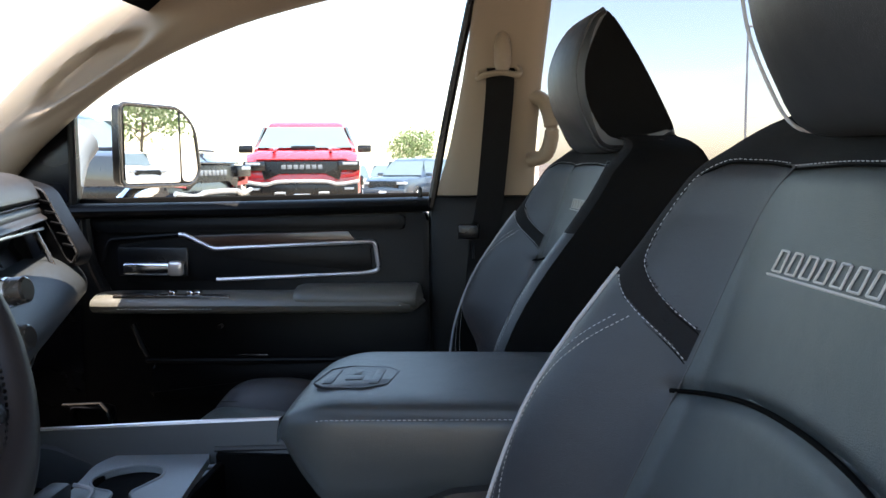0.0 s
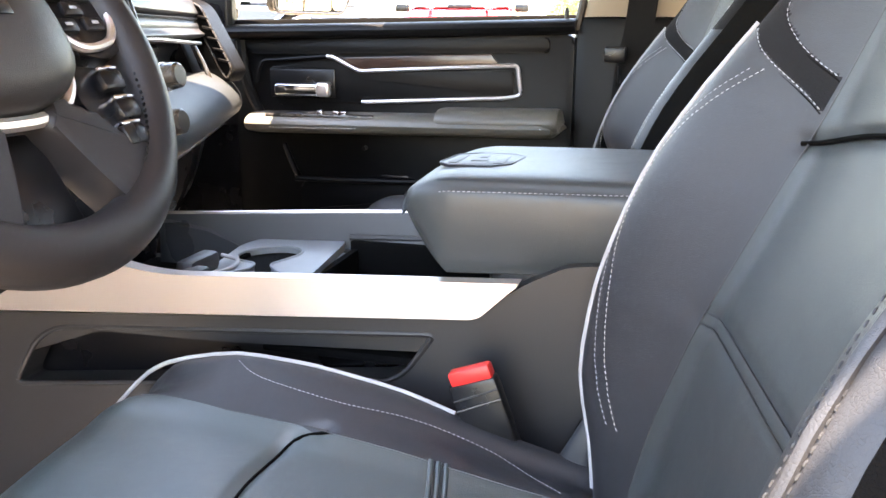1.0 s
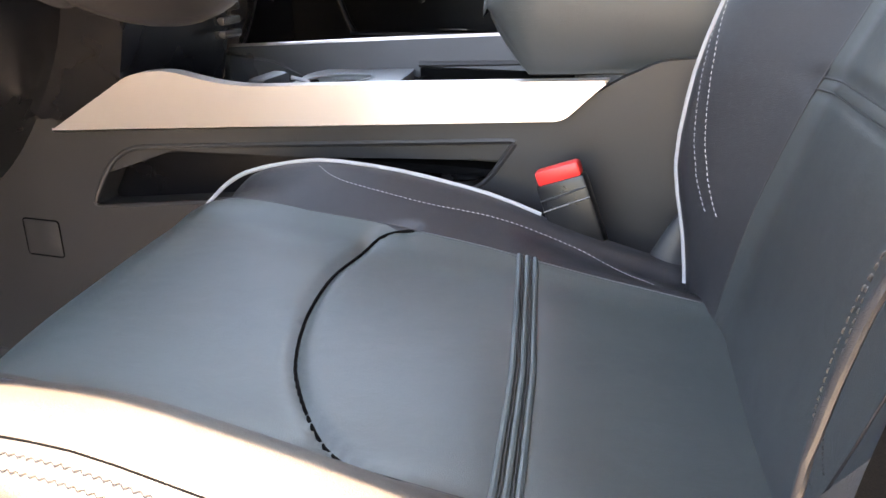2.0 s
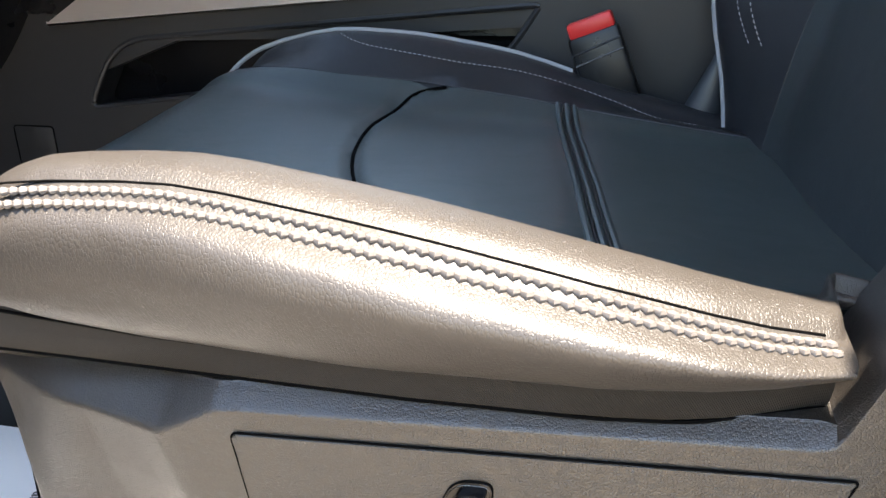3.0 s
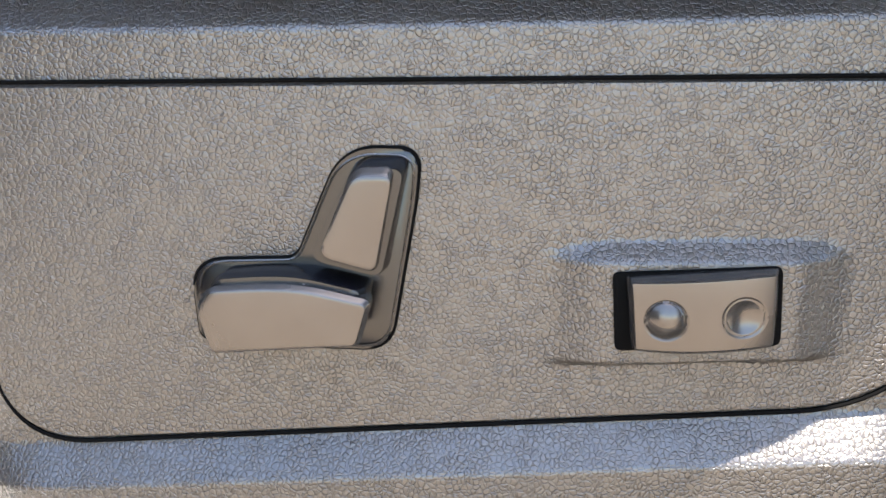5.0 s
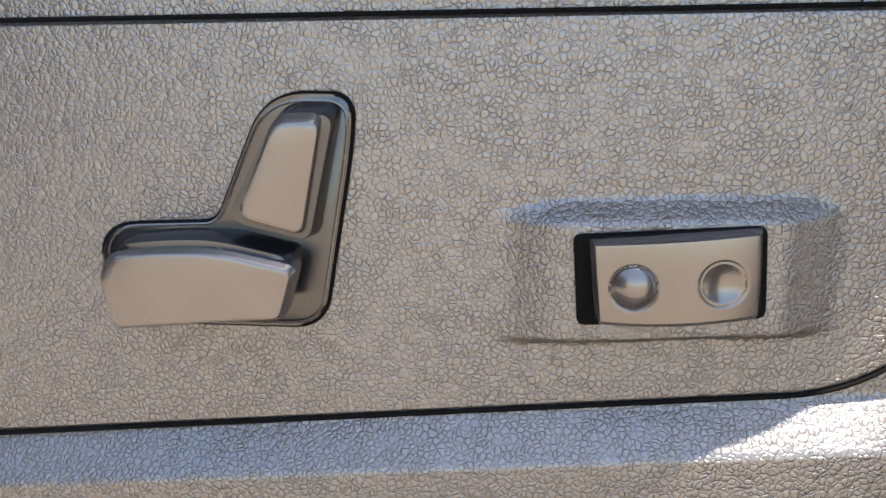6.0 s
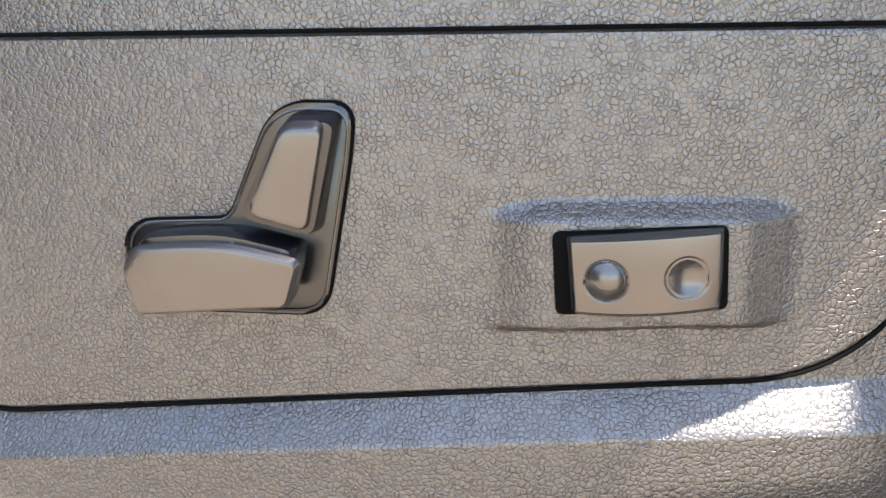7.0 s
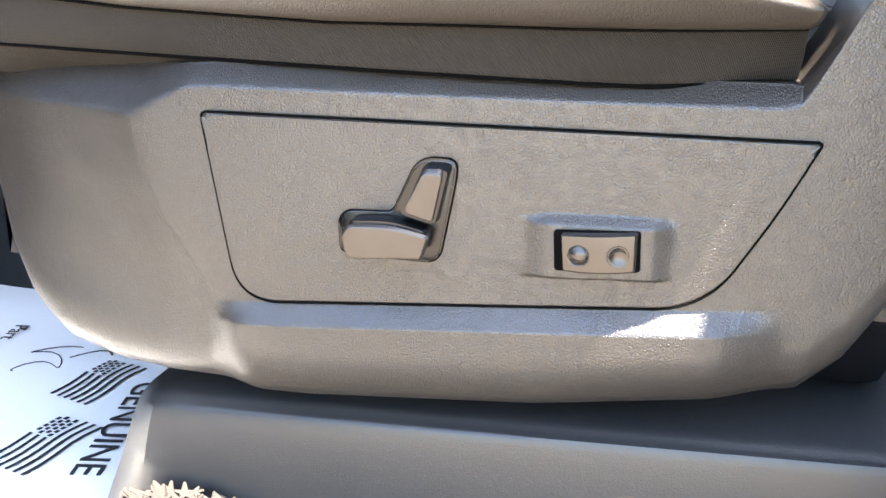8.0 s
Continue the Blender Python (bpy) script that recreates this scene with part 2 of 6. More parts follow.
def bm_geo(bm):
    bm.verts.index_update()
    g = [v.co[:] for v in bm.verts], [[v.index for v in f.verts] for f in bm.faces]
    bm.free()
    return g


def box(c, s, r=0.004, seg=2, m=None):
    bm = bmesh.new()
    bmesh.ops.create_cube(bm, size=1)
    bmesh.ops.scale(bm, vec=s, verts=bm.verts)
    if r:
        bmesh.ops.bevel(bm, geom=bm.edges[:], offset=min(r, min(s) * 0.45), segments=seg, affect="EDGES", profile=0.5)
    bmesh.ops.translate(bm, vec=c, verts=bm.verts)
    if m is not None:
        bmesh.ops.transform(bm, matrix=m, verts=bm.verts)
    return bm_geo(bm)


def prism(poly, to3, d0, d1, r=0.0, seg=2):
    """A polygon (u, v) drawn out from depth d0 to d1; to3(u, v, d) gives the place. r bevels the d1 face."""
    bm = bmesh.new()
    a = [bm.verts.new(to3(u, v, d0)) for u, v in poly]
    b = [bm.verts.new(to3(u, v, d1)) for u, v in poly]
    k = len(poly)
    bm.faces.new(a)
    top = bm.faces.new(b)
    for i in range(k):
        bm.faces.new((a[i], a[(i + 1) % k], b[(i + 1) % k], b[i]))
    if r:
        bmesh.ops.bevel(bm, geom=list(top.edges), offset=r, segments=seg, affect="EDGES", profile=0.5)
    return bm_geo(bm)


def rounded(poly, radii, n=6):
    """The polygon with rounded corners."""
    P = [np.array(p, float) for p in poly]
    if not hasattr(radii, "__len__"):
        radii = [radii] * len(P)
    out = []
    for i, p in enumerate(P):
        a, b = P[i - 1] - p, P[(i + 1) % len(P)] - p
        la, lb = np.linalg.norm(a), np.linalg.norm(b)
        r = min(radii[i], la * 0.48, lb * 0.48)
        if r <= 0:
            out.append(tuple(p))
            continue
        s, e = p + a / la * r, p + b / lb * r
        for t in np.linspace(0, 1, n):
            out.append(tuple((1 - t) ** 2 * s + 2 * t * (1 - t) * p + t * t * e))
    return out


def lathe(profile, m, seg=24):
    """Profile of (radius, height) turned round z, placed by m."""
    rings = [[(r * math.cos(q), r * math.sin(q), h) for q in np.linspace(0, 2 * math.pi, seg, endpoint=False)] for r, h in profile]
    return moved(loft(rings), m)


def stitches(pts, normal, length=0.0042, gap=0.0028, r=0.0007, lift=0.0006):
    """Short thread stitches along a path of points."""
    P = np.asarray(pts, float)
    d = np.r_[0, np.cumsum(np.linalg.norm(np.diff(P, axis=0), axis=1))]
    out = []
    s = 0.0
    nv = np.array(normal, float) * lift
    while s + length < d[-1]:
        q = [[np.interp(t, d, P[:, k]) for k in range(3)] for t in (s, s + length * 0.25, s + length * 0.75, s + length)]
        q = np.array(q) + nv
        q[0] -= nv
        q[3] -= nv
        out.append(tube(q, [r * 0.6, r, r, r * 0.6], 5))
        s += length + gap
    return joined(*out)


def ramp(a, b, x):
    """A straight slope from 0 at a to 1 at b, with barely eased ends."""
    t = (np.asarray(x) - a) / (b - a)
    return sum(np.clip(t + e, 0, 1) for e in (-0.08, 0.0, 0.08)) / 3


def smooth(a, b, x):
    t = np.clip((x - a) / (b - a), 0, 1)
    return t * t * (3 - 2 * t)

# ---------- ground and cab shell ----------
def ground_z(x, y):
    return 0.45 * smooth(5, 12, y) - 0.36 * smooth(21, 31, y)


gx = np.r_[np.linspace(-3000, -60, 8), np.linspace(-40, 40, 33), np.linspace(60, 3000, 8)]
gy = np.r_[np.linspace(-3000, -60, 8), np.linspace(-40, 40, 81), np.linspace(60, 3000, 8)]
gv = [(x, y, float(ground_z(x, y))) for x in gx for y in gy]
gn = len(gy)
gf = [(i * gn + j, (i + 1) * gn + j, (i + 1) * gn + j + 1, i * gn + j + 1) for i in range(len(gx) - 1) for j in range(gn - 1)]
tagged(part("ground", (gv, gf), CONCRETE), "pale concrete car park in full sun", "ground", kind="structure")

tagged(part("floor", joined(box((-0.30, 1.07, 0.585), (2.6, 1.98, 0.05), 0.01), box((-0.4, 1.06, 0.66), (1.9, 0.34, 0.12), 0.04)), CARPET),
       "dark carpeted cab floor with a raised tunnel", "floor", kind="structure")
tagged(part("ceiling", box((0.18, 1.085, 2.03), (1.72, 1.74, 0.07), 0.03), BEIGE), "beige cloth headliner and roof", "ceiling", kind="structure")
tagged(part("wall_rear", joined(box((1.12, 1.08, 1.05), (0.06, 1.98, 0.90), 0.02), box((1.05, 1.08, 1.86), (0.05, 1.9, 0.2), 0.02)), DARK_VINYL),
       "dark rear cab wall below the back window", "wall", kind="structure")
tagged(part("wall_front", joined(box((-1.50, 1.08, 0.98), (0.06, 2.0, 0.82), 0.02), box((-1.46, 1.08, 1.37), (0.2, 2.0, 0.08), 0.02)), BLACK),
       "black firewall behind the dashboard", "wall", kind="structure")


tagged(part("wall_footwell", joined(box((-1.32, 2.15, 1.03), (0.48, 0.08, 0.90), 0.02), box((-1.32, 0.02, 1.03), (0.48, 0.08, 0.90), 0.02)), BLACK),
       "black footwell side panels ahead of the doors", "wall", kind="structure")


def pillar(name, path, w, d, mat, label):
    """A trim-covered pillar through the points of path, w long fore and aft and d thick."""
    P = spline(path, 24)
    W = np.interp(np.linspace(0, 1, 24), np.linspace(0, 1, len(w)), w)
    rings = []
    for p, ww in zip(P, W):
        rings.append([p + np.array((ww / 2 * np.sign(math.cos(q)) * abs(math.cos(q)) ** 0.6, d / 2 * np.sign(math.sin(q)) * abs(math.sin(q)) ** 0.6, 0))
                      for q in np.linspace(0, 2 * math.pi, 20, endpoint=False)])
    ob = part(name, loft(rings), mat)
    return tagged(ob, label, "pillar", kind="structure")


# pillars of the far side, then of the near side
b_pillar = pillar("trim_b_pillar", [(-0.025, 2.10, 1.50), (-0.005, 2.08, 1.61), (0.02, 2.05, 1.78), (0.05, 2.02, 1.99)], [0.25, 0.215, 0.19, 0.18], 0.07, BEIGE,
                  "beige plastic pillar trim beside the passenger seat")
part("pillar_edge", tube(spline([(-0.158, 2.085, 1.47), (-0.125, 2.075, 1.64), (-0.085, 2.05, 1.82), (-0.045, 2.02, 1.99)], 20), 0.011, 8), BLACK, b_pillar, "black rubber seal")
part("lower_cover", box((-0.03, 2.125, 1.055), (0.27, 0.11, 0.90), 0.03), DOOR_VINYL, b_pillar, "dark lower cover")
handle = spline([(0.075, 2.05, 1.735), (0.118, 2.03, 1.725), (0.138, 2.02, 1.66), (0.125, 2.03, 1.60), (0.085, 2.05, 1.585)], 24)
part("grab_handle", tube(handle, 0.018, 12), BEIGE, b_pillar)

a_pillar = tagged(new("trim_a_pillar"), "beige windscreen pillar trim with a moulded grab handle", "pillar", kind="structure")
ap = spline([(-1.385, 2.08, 1.50), (-1.20, 2.06, 1.685), (-0.96, 2.02, 1.85), (-0.68, 1.97, 1.965), (-0.40, 1.92, 2.03)], 110)
rings = []
for i, p in enumerate(ap):
    u = i / 109
    wide = np.interp(u, [0, 0.25, 0.6, 1], [0.090, 0.094, 0.104, 0.12])
    ring = []
    for q in np.linspace(0, 2 * math.pi, 90, endpoint=False):
        v = math.cos(q)
        # the hand hole: a long pointed hollow whose lower rim is the grip
        e = math.hypot((u - 0.455 - 0.05 * v) / 0.165, (v - 0.24) / 0.46)
        hollow = 0.034 * float(smooth(1.0, 0.62, e)) if math.sin(q) < 0 else 0.0
        grip = 0.010 * float(smooth(0.30, 0.0, abs(e - 1.12))) * float(smooth(0.1, 0.6, v)) if math.sin(q) < 0 else 0.0
        ring.append(p + np.array((0.50 * wide * v, 0.055 * math.sin(q) + hollow - grip, -0.62 * wide * v)))
    rings.append(ring)
part("pillar_cover", loft(rings), BEIGE, a_pillar, "beige cover with a hollow hand grip")
pillar("trim_door_header", [(-0.5, 2.0, 2.0), (0.0, 2.0, 2.0), (0.6, 2.0, 2.0), (1.05, 2.0, 1.98)], [0.1, 0.1], 0.10, BEIGE, "beige header trim over the side windows")
pillar("trim_near_a_pillar", [(-1.35, 0.05, 1.47), (-1.0, 0.08, 1.80), (-0.6, 0.13, 1.99), (-0.4, 0.16, 2.03)], [0.12, 0.12], 0.08, BEIGE, "beige windscreen pillar on the open door side")
pillar("trim_near_b_pillar", [(0.31, 0.06, 0.56), (0.29, 0.06, 1.2), (0.275, 0.07, 1.5), (0.33, 0.16, 2.0)], [0.26, 0.25, 0.23, 0.2], 0.10, DARK_VINYL,
       "dark pillar trim behind the driver seat")
pillar("trim_c_pillar", [(1.02, 2.10, 1.40), (0.98, 2.05, 1.75), (0.95, 2.0, 2.0)], [0.10, 0.12], 0.08, BEIGE, "beige rear pillar trim")
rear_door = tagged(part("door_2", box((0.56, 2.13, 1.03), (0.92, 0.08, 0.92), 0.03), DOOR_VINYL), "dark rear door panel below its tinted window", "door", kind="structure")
rg = part("glass", box((0.56, 2.115, 1.74), (0.90, 0.005, 0.52), 0), TINTED, rear_door, "grey tinted window glass", smooth=False)
rg.visible_shadow = False
ws = part("windscreen", loft([[(-1.58, 0.1, 1.42), (-1.58, 2.06, 1.42), (-1.584, 2.06, 1.42), (-1.584, 0.1, 1.42)], [(-0.66, 0.18, 2.06), (-0.66, 1.95, 2.06), (-0.664, 1.95, 2.064), (-0.664, 0.18, 2.064)]]), COATED)
tagged(ws, "clear raked windscreen glass", "window", kind="structure")
ws.visible_shadow = False

# the plate's catch of light is modelled as a thin grey tube
kick = tagged(part("trim_kick_plate", joined(box((-1.03, 2.02, 0.90), (0.12, 0.05, 0.14), 0.02), tube([(-1.095, 1.995, 0.972), (-0.995, 1.995, 0.978), (-0.975, 1.995, 0.955), (-0.965, 1.995, 0.90)], 0.005, 8)), BLACK), "black kick plate with its lit edge drawn as a grey line", "trim", kind="structure")
part("lit_edge", tube([(-1.095, 1.989, 0.974), (-0.995, 1.989, 0.980), (-0.975, 1.989, 0.957), (-0.965, 1.989, 0.90)], 0.0025, 8), SATIN, kick, "grey line drawn for the lit edge")

# added strip, out of view, that blocks sun coming through the windscreen
part("unseen_sun_blocker", loft([[(-0.80, 0.2, 1.942), (-0.80, 1.95, 1.942), (-0.802, 1.95, 1.936), (-0.802, 0.2, 1.936)], [(-0.655, 0.2, 2.046), (-0.655, 1.94, 2.046), (-0.657, 1.94, 2.040), (-0.657, 0.2, 2.040)]]), GAP, ws, "unseen dark strip added to keep sun off the dash", smooth=False)

# open driver door, swung out ahead of the seat
near_door = tagged(new("door_3"), "open driver door swung out on its front hinges", "door", kind="structure")
DM = pose(-1.16, -0.02, 0, 0, 0, -74)
part("panel", box((0.53, 0.0, 1.03), (1.02, 0.12, 0.90), 0.04, m=DM), DOOR_VINYL, near_door)
part("armrest", box((0.55, 0.09, 1.20), (0.80, 0.10, 0.07), 0.03, m=DM), LEATHER, near_door)
part("window_frame", moved(tube([(0.03, 0, 1.47), (0.42, 0, 1.98), (0.98, 0, 2.0), (1.03, 0, 1.47)], 0.03, 8), DM), DOOR_VINYL, near_door)

# ---------- passenger door ----------
door = tagged(new("door_1"), "closed black passenger door with satin trim and a padded armrest", "door", kind="structure")


def on_door(u, v, d):
    """A place on the door's inner face: u along, v up, d towards the cab."""
    return (u, 2.10 - d, v)


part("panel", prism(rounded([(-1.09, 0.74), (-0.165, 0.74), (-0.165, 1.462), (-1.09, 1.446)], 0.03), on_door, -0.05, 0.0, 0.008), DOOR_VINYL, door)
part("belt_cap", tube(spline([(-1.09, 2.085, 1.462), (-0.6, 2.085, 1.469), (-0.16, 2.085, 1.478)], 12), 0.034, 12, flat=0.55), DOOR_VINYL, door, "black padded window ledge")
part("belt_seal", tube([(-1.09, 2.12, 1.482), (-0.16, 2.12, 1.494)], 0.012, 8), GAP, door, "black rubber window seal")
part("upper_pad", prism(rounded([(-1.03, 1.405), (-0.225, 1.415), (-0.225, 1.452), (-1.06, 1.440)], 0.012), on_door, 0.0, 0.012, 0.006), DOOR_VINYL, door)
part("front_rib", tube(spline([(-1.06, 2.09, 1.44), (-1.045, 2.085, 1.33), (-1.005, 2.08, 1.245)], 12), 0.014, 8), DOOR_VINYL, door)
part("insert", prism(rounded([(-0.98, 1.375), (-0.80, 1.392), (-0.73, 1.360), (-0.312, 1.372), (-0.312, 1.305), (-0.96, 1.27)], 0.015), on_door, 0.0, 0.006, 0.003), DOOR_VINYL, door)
part("wood_strip", prism([(-0.79, 1.397), (-0.37, 1.412), (-0.35, 1.385), (-0.72, 1.370)], on_door, 0.0, 0.010, 0.003), WOOD, door, "dark red-brown wood strip")
trim = rounded([(-0.995, 1.385), (-0.80, 1.402), (-0.722, 1.364), (-0.302, 1.384), (-0.292, 1.31), (-0.33, 1.303), (-0.716, 1.284)], 0.012, 5)[5:-2]
part("bright_trim", tube([on_door(u, v, 0.010) for u, v in trim], 0.0055, 8), SILVER, door, "satin silver trim line")
part("trim_lead", tube(spline([on_door(-1.02, 1.33, 0.01), on_door(-1.0, 1.382, 0.01), on_door(-0.95, 1.391, 0.01), on_door(-0.80, 1.402, 0.01)], 14), 0.005, 8), DOOR_VINYL, door)
part("handle_cup", box((-0.885, 2.095, 1.330), (0.19, 0.012, 0.075), 0.02), BLACK, door, "black handle recess")
hd = part("inner_handle", box((-0.872, 2.070, 1.314), (0.165, 0.026, 0.034), 0.009, 3), CHROME, door, "chrome door handle")
part("handle_end", box((-0.812, 2.066, 1.316), (0.040, 0.030, 0.038), 0.009, 3), SILVER, hd)


def bar(x0, x1, y, z, ry, rz, rise=0.0):
    """A rounded bar along x with eased ends."""
    rings = []
    for t in np.linspace(0, 1, 30):
        e = min(1, math.sqrt(max(0, 1 - (1 - min(t, 1 - t) / 0.06) ** 2)) if min(t, 1 - t) < 0.06 else 1)
        c = np.array((x0 + (x1 - x0) * t, y, z + rise * t))
        rings.append([c + np.array((0, max(e, 0.05) * ry * np.sign(math.cos(q)) * abs(math.cos(q)) ** 0.95, max(e, 0.05) * rz * np.sign(math.sin(q)) * abs(math.sin(q)) ** 0.95))
                      for q in np.linspace(0, 2 * math.pi, 20, endpoint=False)])
    return loft(rings)


arm = part("armrest", bar(-1.035, -0.17, 2.045, 1.230, 0.070, 0.028, 0.010), DOOR_LEATHER, door, "padded armrest with pale stitching")
part("elbow_pad", bar(-0.50, -0.175, 2.045, 1.248, 0.068, 0.032, 0.005), DOOR_LEATHER, arm)
part("switch_plate", box((-0.80, 2.02, 1.252), (0.30, 0.06, 0.012), 0.005), SATIN, arm, "satin grey switch plate")
for sx in (-0.80, -0.755, -0.735):
    part("window_switch", box((sx, 2.01, 1.262), (0.016, 0.02, 0.010), 0.003), CHROME, arm)
part("pull_cup", box((-0.89, 2.02, 1.256), (0.10, 0.05, 0.010), 0.004), BLACK, arm)
part("stitching", joined(stitches([(-0.93, 1.9755, 1.224), (-0.69, 1.9755, 1.227)], (0, -1, 0), 0.006, 0.003, 0.0012), stitches([(-0.47, 1.9775, 1.236), (-0.22, 1.9775, 1.240)], (0, -1, 0), 0.006, 0.003, 0.0012)), THREAD, arm)
part("map_pocket", joined(prism(rounded([(-0.90, 0.98), (-0.30, 1.0), (-0.30, 1.085), (-0.88, 1.075)], 0.02), on_door, 0.0, 0.045, 0.012),
                          tube(spline([(-0.93, 2.06, 1.17), (-0.89, 2.055, 1.09), (-0.84, 2.05, 1.08), (-0.32, 2.05, 1.09)], 20), 0.008)), DOOR_VINYL, door)
part("release_tab", box((-0.61, 2.045, 1.098), (0.075, 0.01, 0.006), 0.002), SATIN, door, "pale grey pull tab")
part("lock_pin", tube([(-0.705, 2.085, 1.165), (-0.705, 2.065, 1.165)], 0.006), BLACK, door)
sail = part("corner_trim", prism([(-1.30, 1.46), (-1.085, 1.46), (-1.085, 1.80), (-1.12, 1.80), (-1.23, 1.69), (-1.33, 1.56)], on_door, -0.02, 0.01, 0.004), BLACK, door, "black triangular mirror corner cover")
part("window_channel", tube([(-1.088, 2.085, 1.47), (-1.080, 2.075, 1.74)], 0.010, 8), DOOR_VINYL, door, "grey window channel")
dg = part("glass", loft([[(-1.20, 2.14, 1.45), (-0.13, 2.14, 1.46), (-0.13, 2.144, 1.46), (-1.20, 2.144, 1.45)], [(-1.00, 2.06, 2.0), (-0.05, 2.04, 2.0), (-0.05, 2.044, 2.0), (-1.00, 2.064, 2.0)]]), CLEAR, door, "clear window glass", smooth=False)
dg.visible_shadow = False
part("lock_knob", lathe([(0.004, 0), (0.005, 0.012), (0.006, 0.03), (0.003, 0.036)], pose(-0.185, 2.09, 1.485), 10), BLACK, door)

# ---------- seats ----------
LEATHER_LOW = [(-0.50, -0.435, -0.345, -0.225, -0.145, -0.085, -0.015, 0.02), (1.009, 1.004, 0.999, 0.997, 0.999, 1.000, 1.002, 1.003)]
SHEAR = 0.15   # the seats sit slightly skewed in the cab
ZS = [(-0.56, -0.50, -0.421, -0.317, -0.199, -0.092, 0.009, 0.10), (1.045, 1.062, 1.082, 1.087, 1.069, 1.046, 1.019, 1.0)]
ZP = [(-0.56, -0.52, -0.46, -0.36, -0.26, -0.15, -0.058, 0.04, 0.14), (1.00, 1.03, 1.070, 1.092, 1.086, 1.067, 1.036, 1.012, 0.99)]
ZI = [(-0.56, -0.48, -0.36, -0.25, -0.10, 0.14), (1.035, 1.045, 1.034, 1.022, 1.010, 0.985)]
XC = [(0.96, 1.05, 1.215, 1.40, 1.50, 1.62), (0.083, 0.106, 0.152, 0.235, 0.268, 0.300)]
PROT = [(0.96, 1.05, 1.12, 1.23, 1.30, 1.36, 1.42, 1.47, 1.53, 1.60), (0.015, 0.045, 0.080, 0.096, 0.104, 0.104, 0.090, 0.068, 0.045, 0.02)]
HALF = [(0.96, 1.05, 1.13, 1.23, 1.36, 1.46, 1.53, 1.575, 1.600, 1.614, 1.622), (0.255, 0.27, 0.285, 0.292, 0.295, 0.292, 0.285, 0.270, 0.24, 0.19, 0.11)]
ip = lambda q, T: np.interp(q, T[0], T[1])


def soft(q, T):
    """The table read smoothly."""
    return sum(k * ip(q + d, T) for k, d in ((0.25, -0.03), (0.5, 0.0), (0.25, 0.03)))


def cushion_top(x):
    zs, zp, zi = soft(x, ZS), soft(x, ZP), soft(x, ZI)
    return [(-0.300, zs), (-0.285, zs + 0.008), (-0.258, zs + 0.007), (-0.225, zs - 0.008), (-0.18, zi + 0.006), (-0.12, zi), (0, zi - 0.004), (0.10, zi), (0.165, zi + 0.004),
            (0.195, zi + 0.010 + 0.2 * (zp - zi)), (0.235, zp - 0.014), (0.258, zp - 0.002), (0.272, zp)]


BULGE = [(-0.5, -0.2, -0.10, -0.05, -0.02, 0.018), (0.326, 0.333, 0.330, 0.321, 0.3105, 0.2910)]


def taper(w, x):
    """The outer bolster narrows towards its rear end."""
    f = (ip(x, BULGE) - 0.18) / 0.153 * (1 - 0.8 * smooth(0.016, 0.034, x))
    return np.where(np.asarray(w) < -0.18, -0.18 + (np.asarray(w) + 0.18) * f, w)


def roll(x):
    """How far the cushion's top has come up behind its rounded front."""
    return np.sqrt(np.clip(1 - np.clip((-0.47 - x) / 0.10, 0, 1) ** 2, 0, 1))


def top_z(w, x):
    P = spline(cushion_top(x), 80)
    return 0.95 + (np.interp(w, P[:, 0], P[:, 1]) - 0.95) * roll(x)


def back_x(w, z):
    half = ip(z, HALF)
    u = np.abs(w) / half
    x = soft(z, XC) - soft(z, PROT) * smooth(0.50, 0.88, u) * (1 - 0.75 * smooth(-0.02, -0.15, np.asarray(w)) * smooth(1.28, 1.14, z))
    e = np.clip((u - 0.88) / 0.12, 0, 1)
    return x + 0.055 * (1 - np.sqrt(np.clip(1 - e * e, 0, 1)))


def seam_dip(d, depth, width):
    return depth * np.exp(-(d / width) ** 2)


def curve_distance(P, pts):
    """The distance from each point of P to a polyline."""
    best = np.full(len(P), 9.0)
    for a, b in zip(pts[:-1], pts[1:]):
        ab = b - a
        t = np.clip(((P - a) @ ab) / (ab @ ab + 1e-12), 0, 1)
        best = np.minimum(best, np.linalg.norm(P - (a + t[:, None] * ab), axis=1))
    return best


THIGH = spline([(0.203, -0.225), (0.180, -0.268), (0.11, -0.290), (0.03, -0.292), (-0.045, -0.278), (-0.10, -0.256), (-0.16, -0.215), (-0.20, -0.16)], 44)
WELT = np.array([(0.196, -0.099), (0.0, -0.088), (-0.205, -0.085)])
LUMBAR = np.array([(0.168, 1.222), (0.0, 1.222), (-0.168, 1.222)])
ARCH = spline([(0.172, 1.378), (0.08, 1.396), (0.0, 1.401), (-0.08, 1.396), (-0.172, 1.378)], 24)
INSERT = spline([(0.127, 1.573), (0.152, 1.548), (0.164, 1.499), (0.168, 1.430), (0.170, 1.34), (0.172, 1.22), (0.184, 1.07), (0.19, 1.0)], 60)
EDGE = [(-0.47, -0.345, -0.244, -0.146, -0.025, 0.082), (0.208, 0.197, 0.199, 0.196, 0.189, 0.185)]


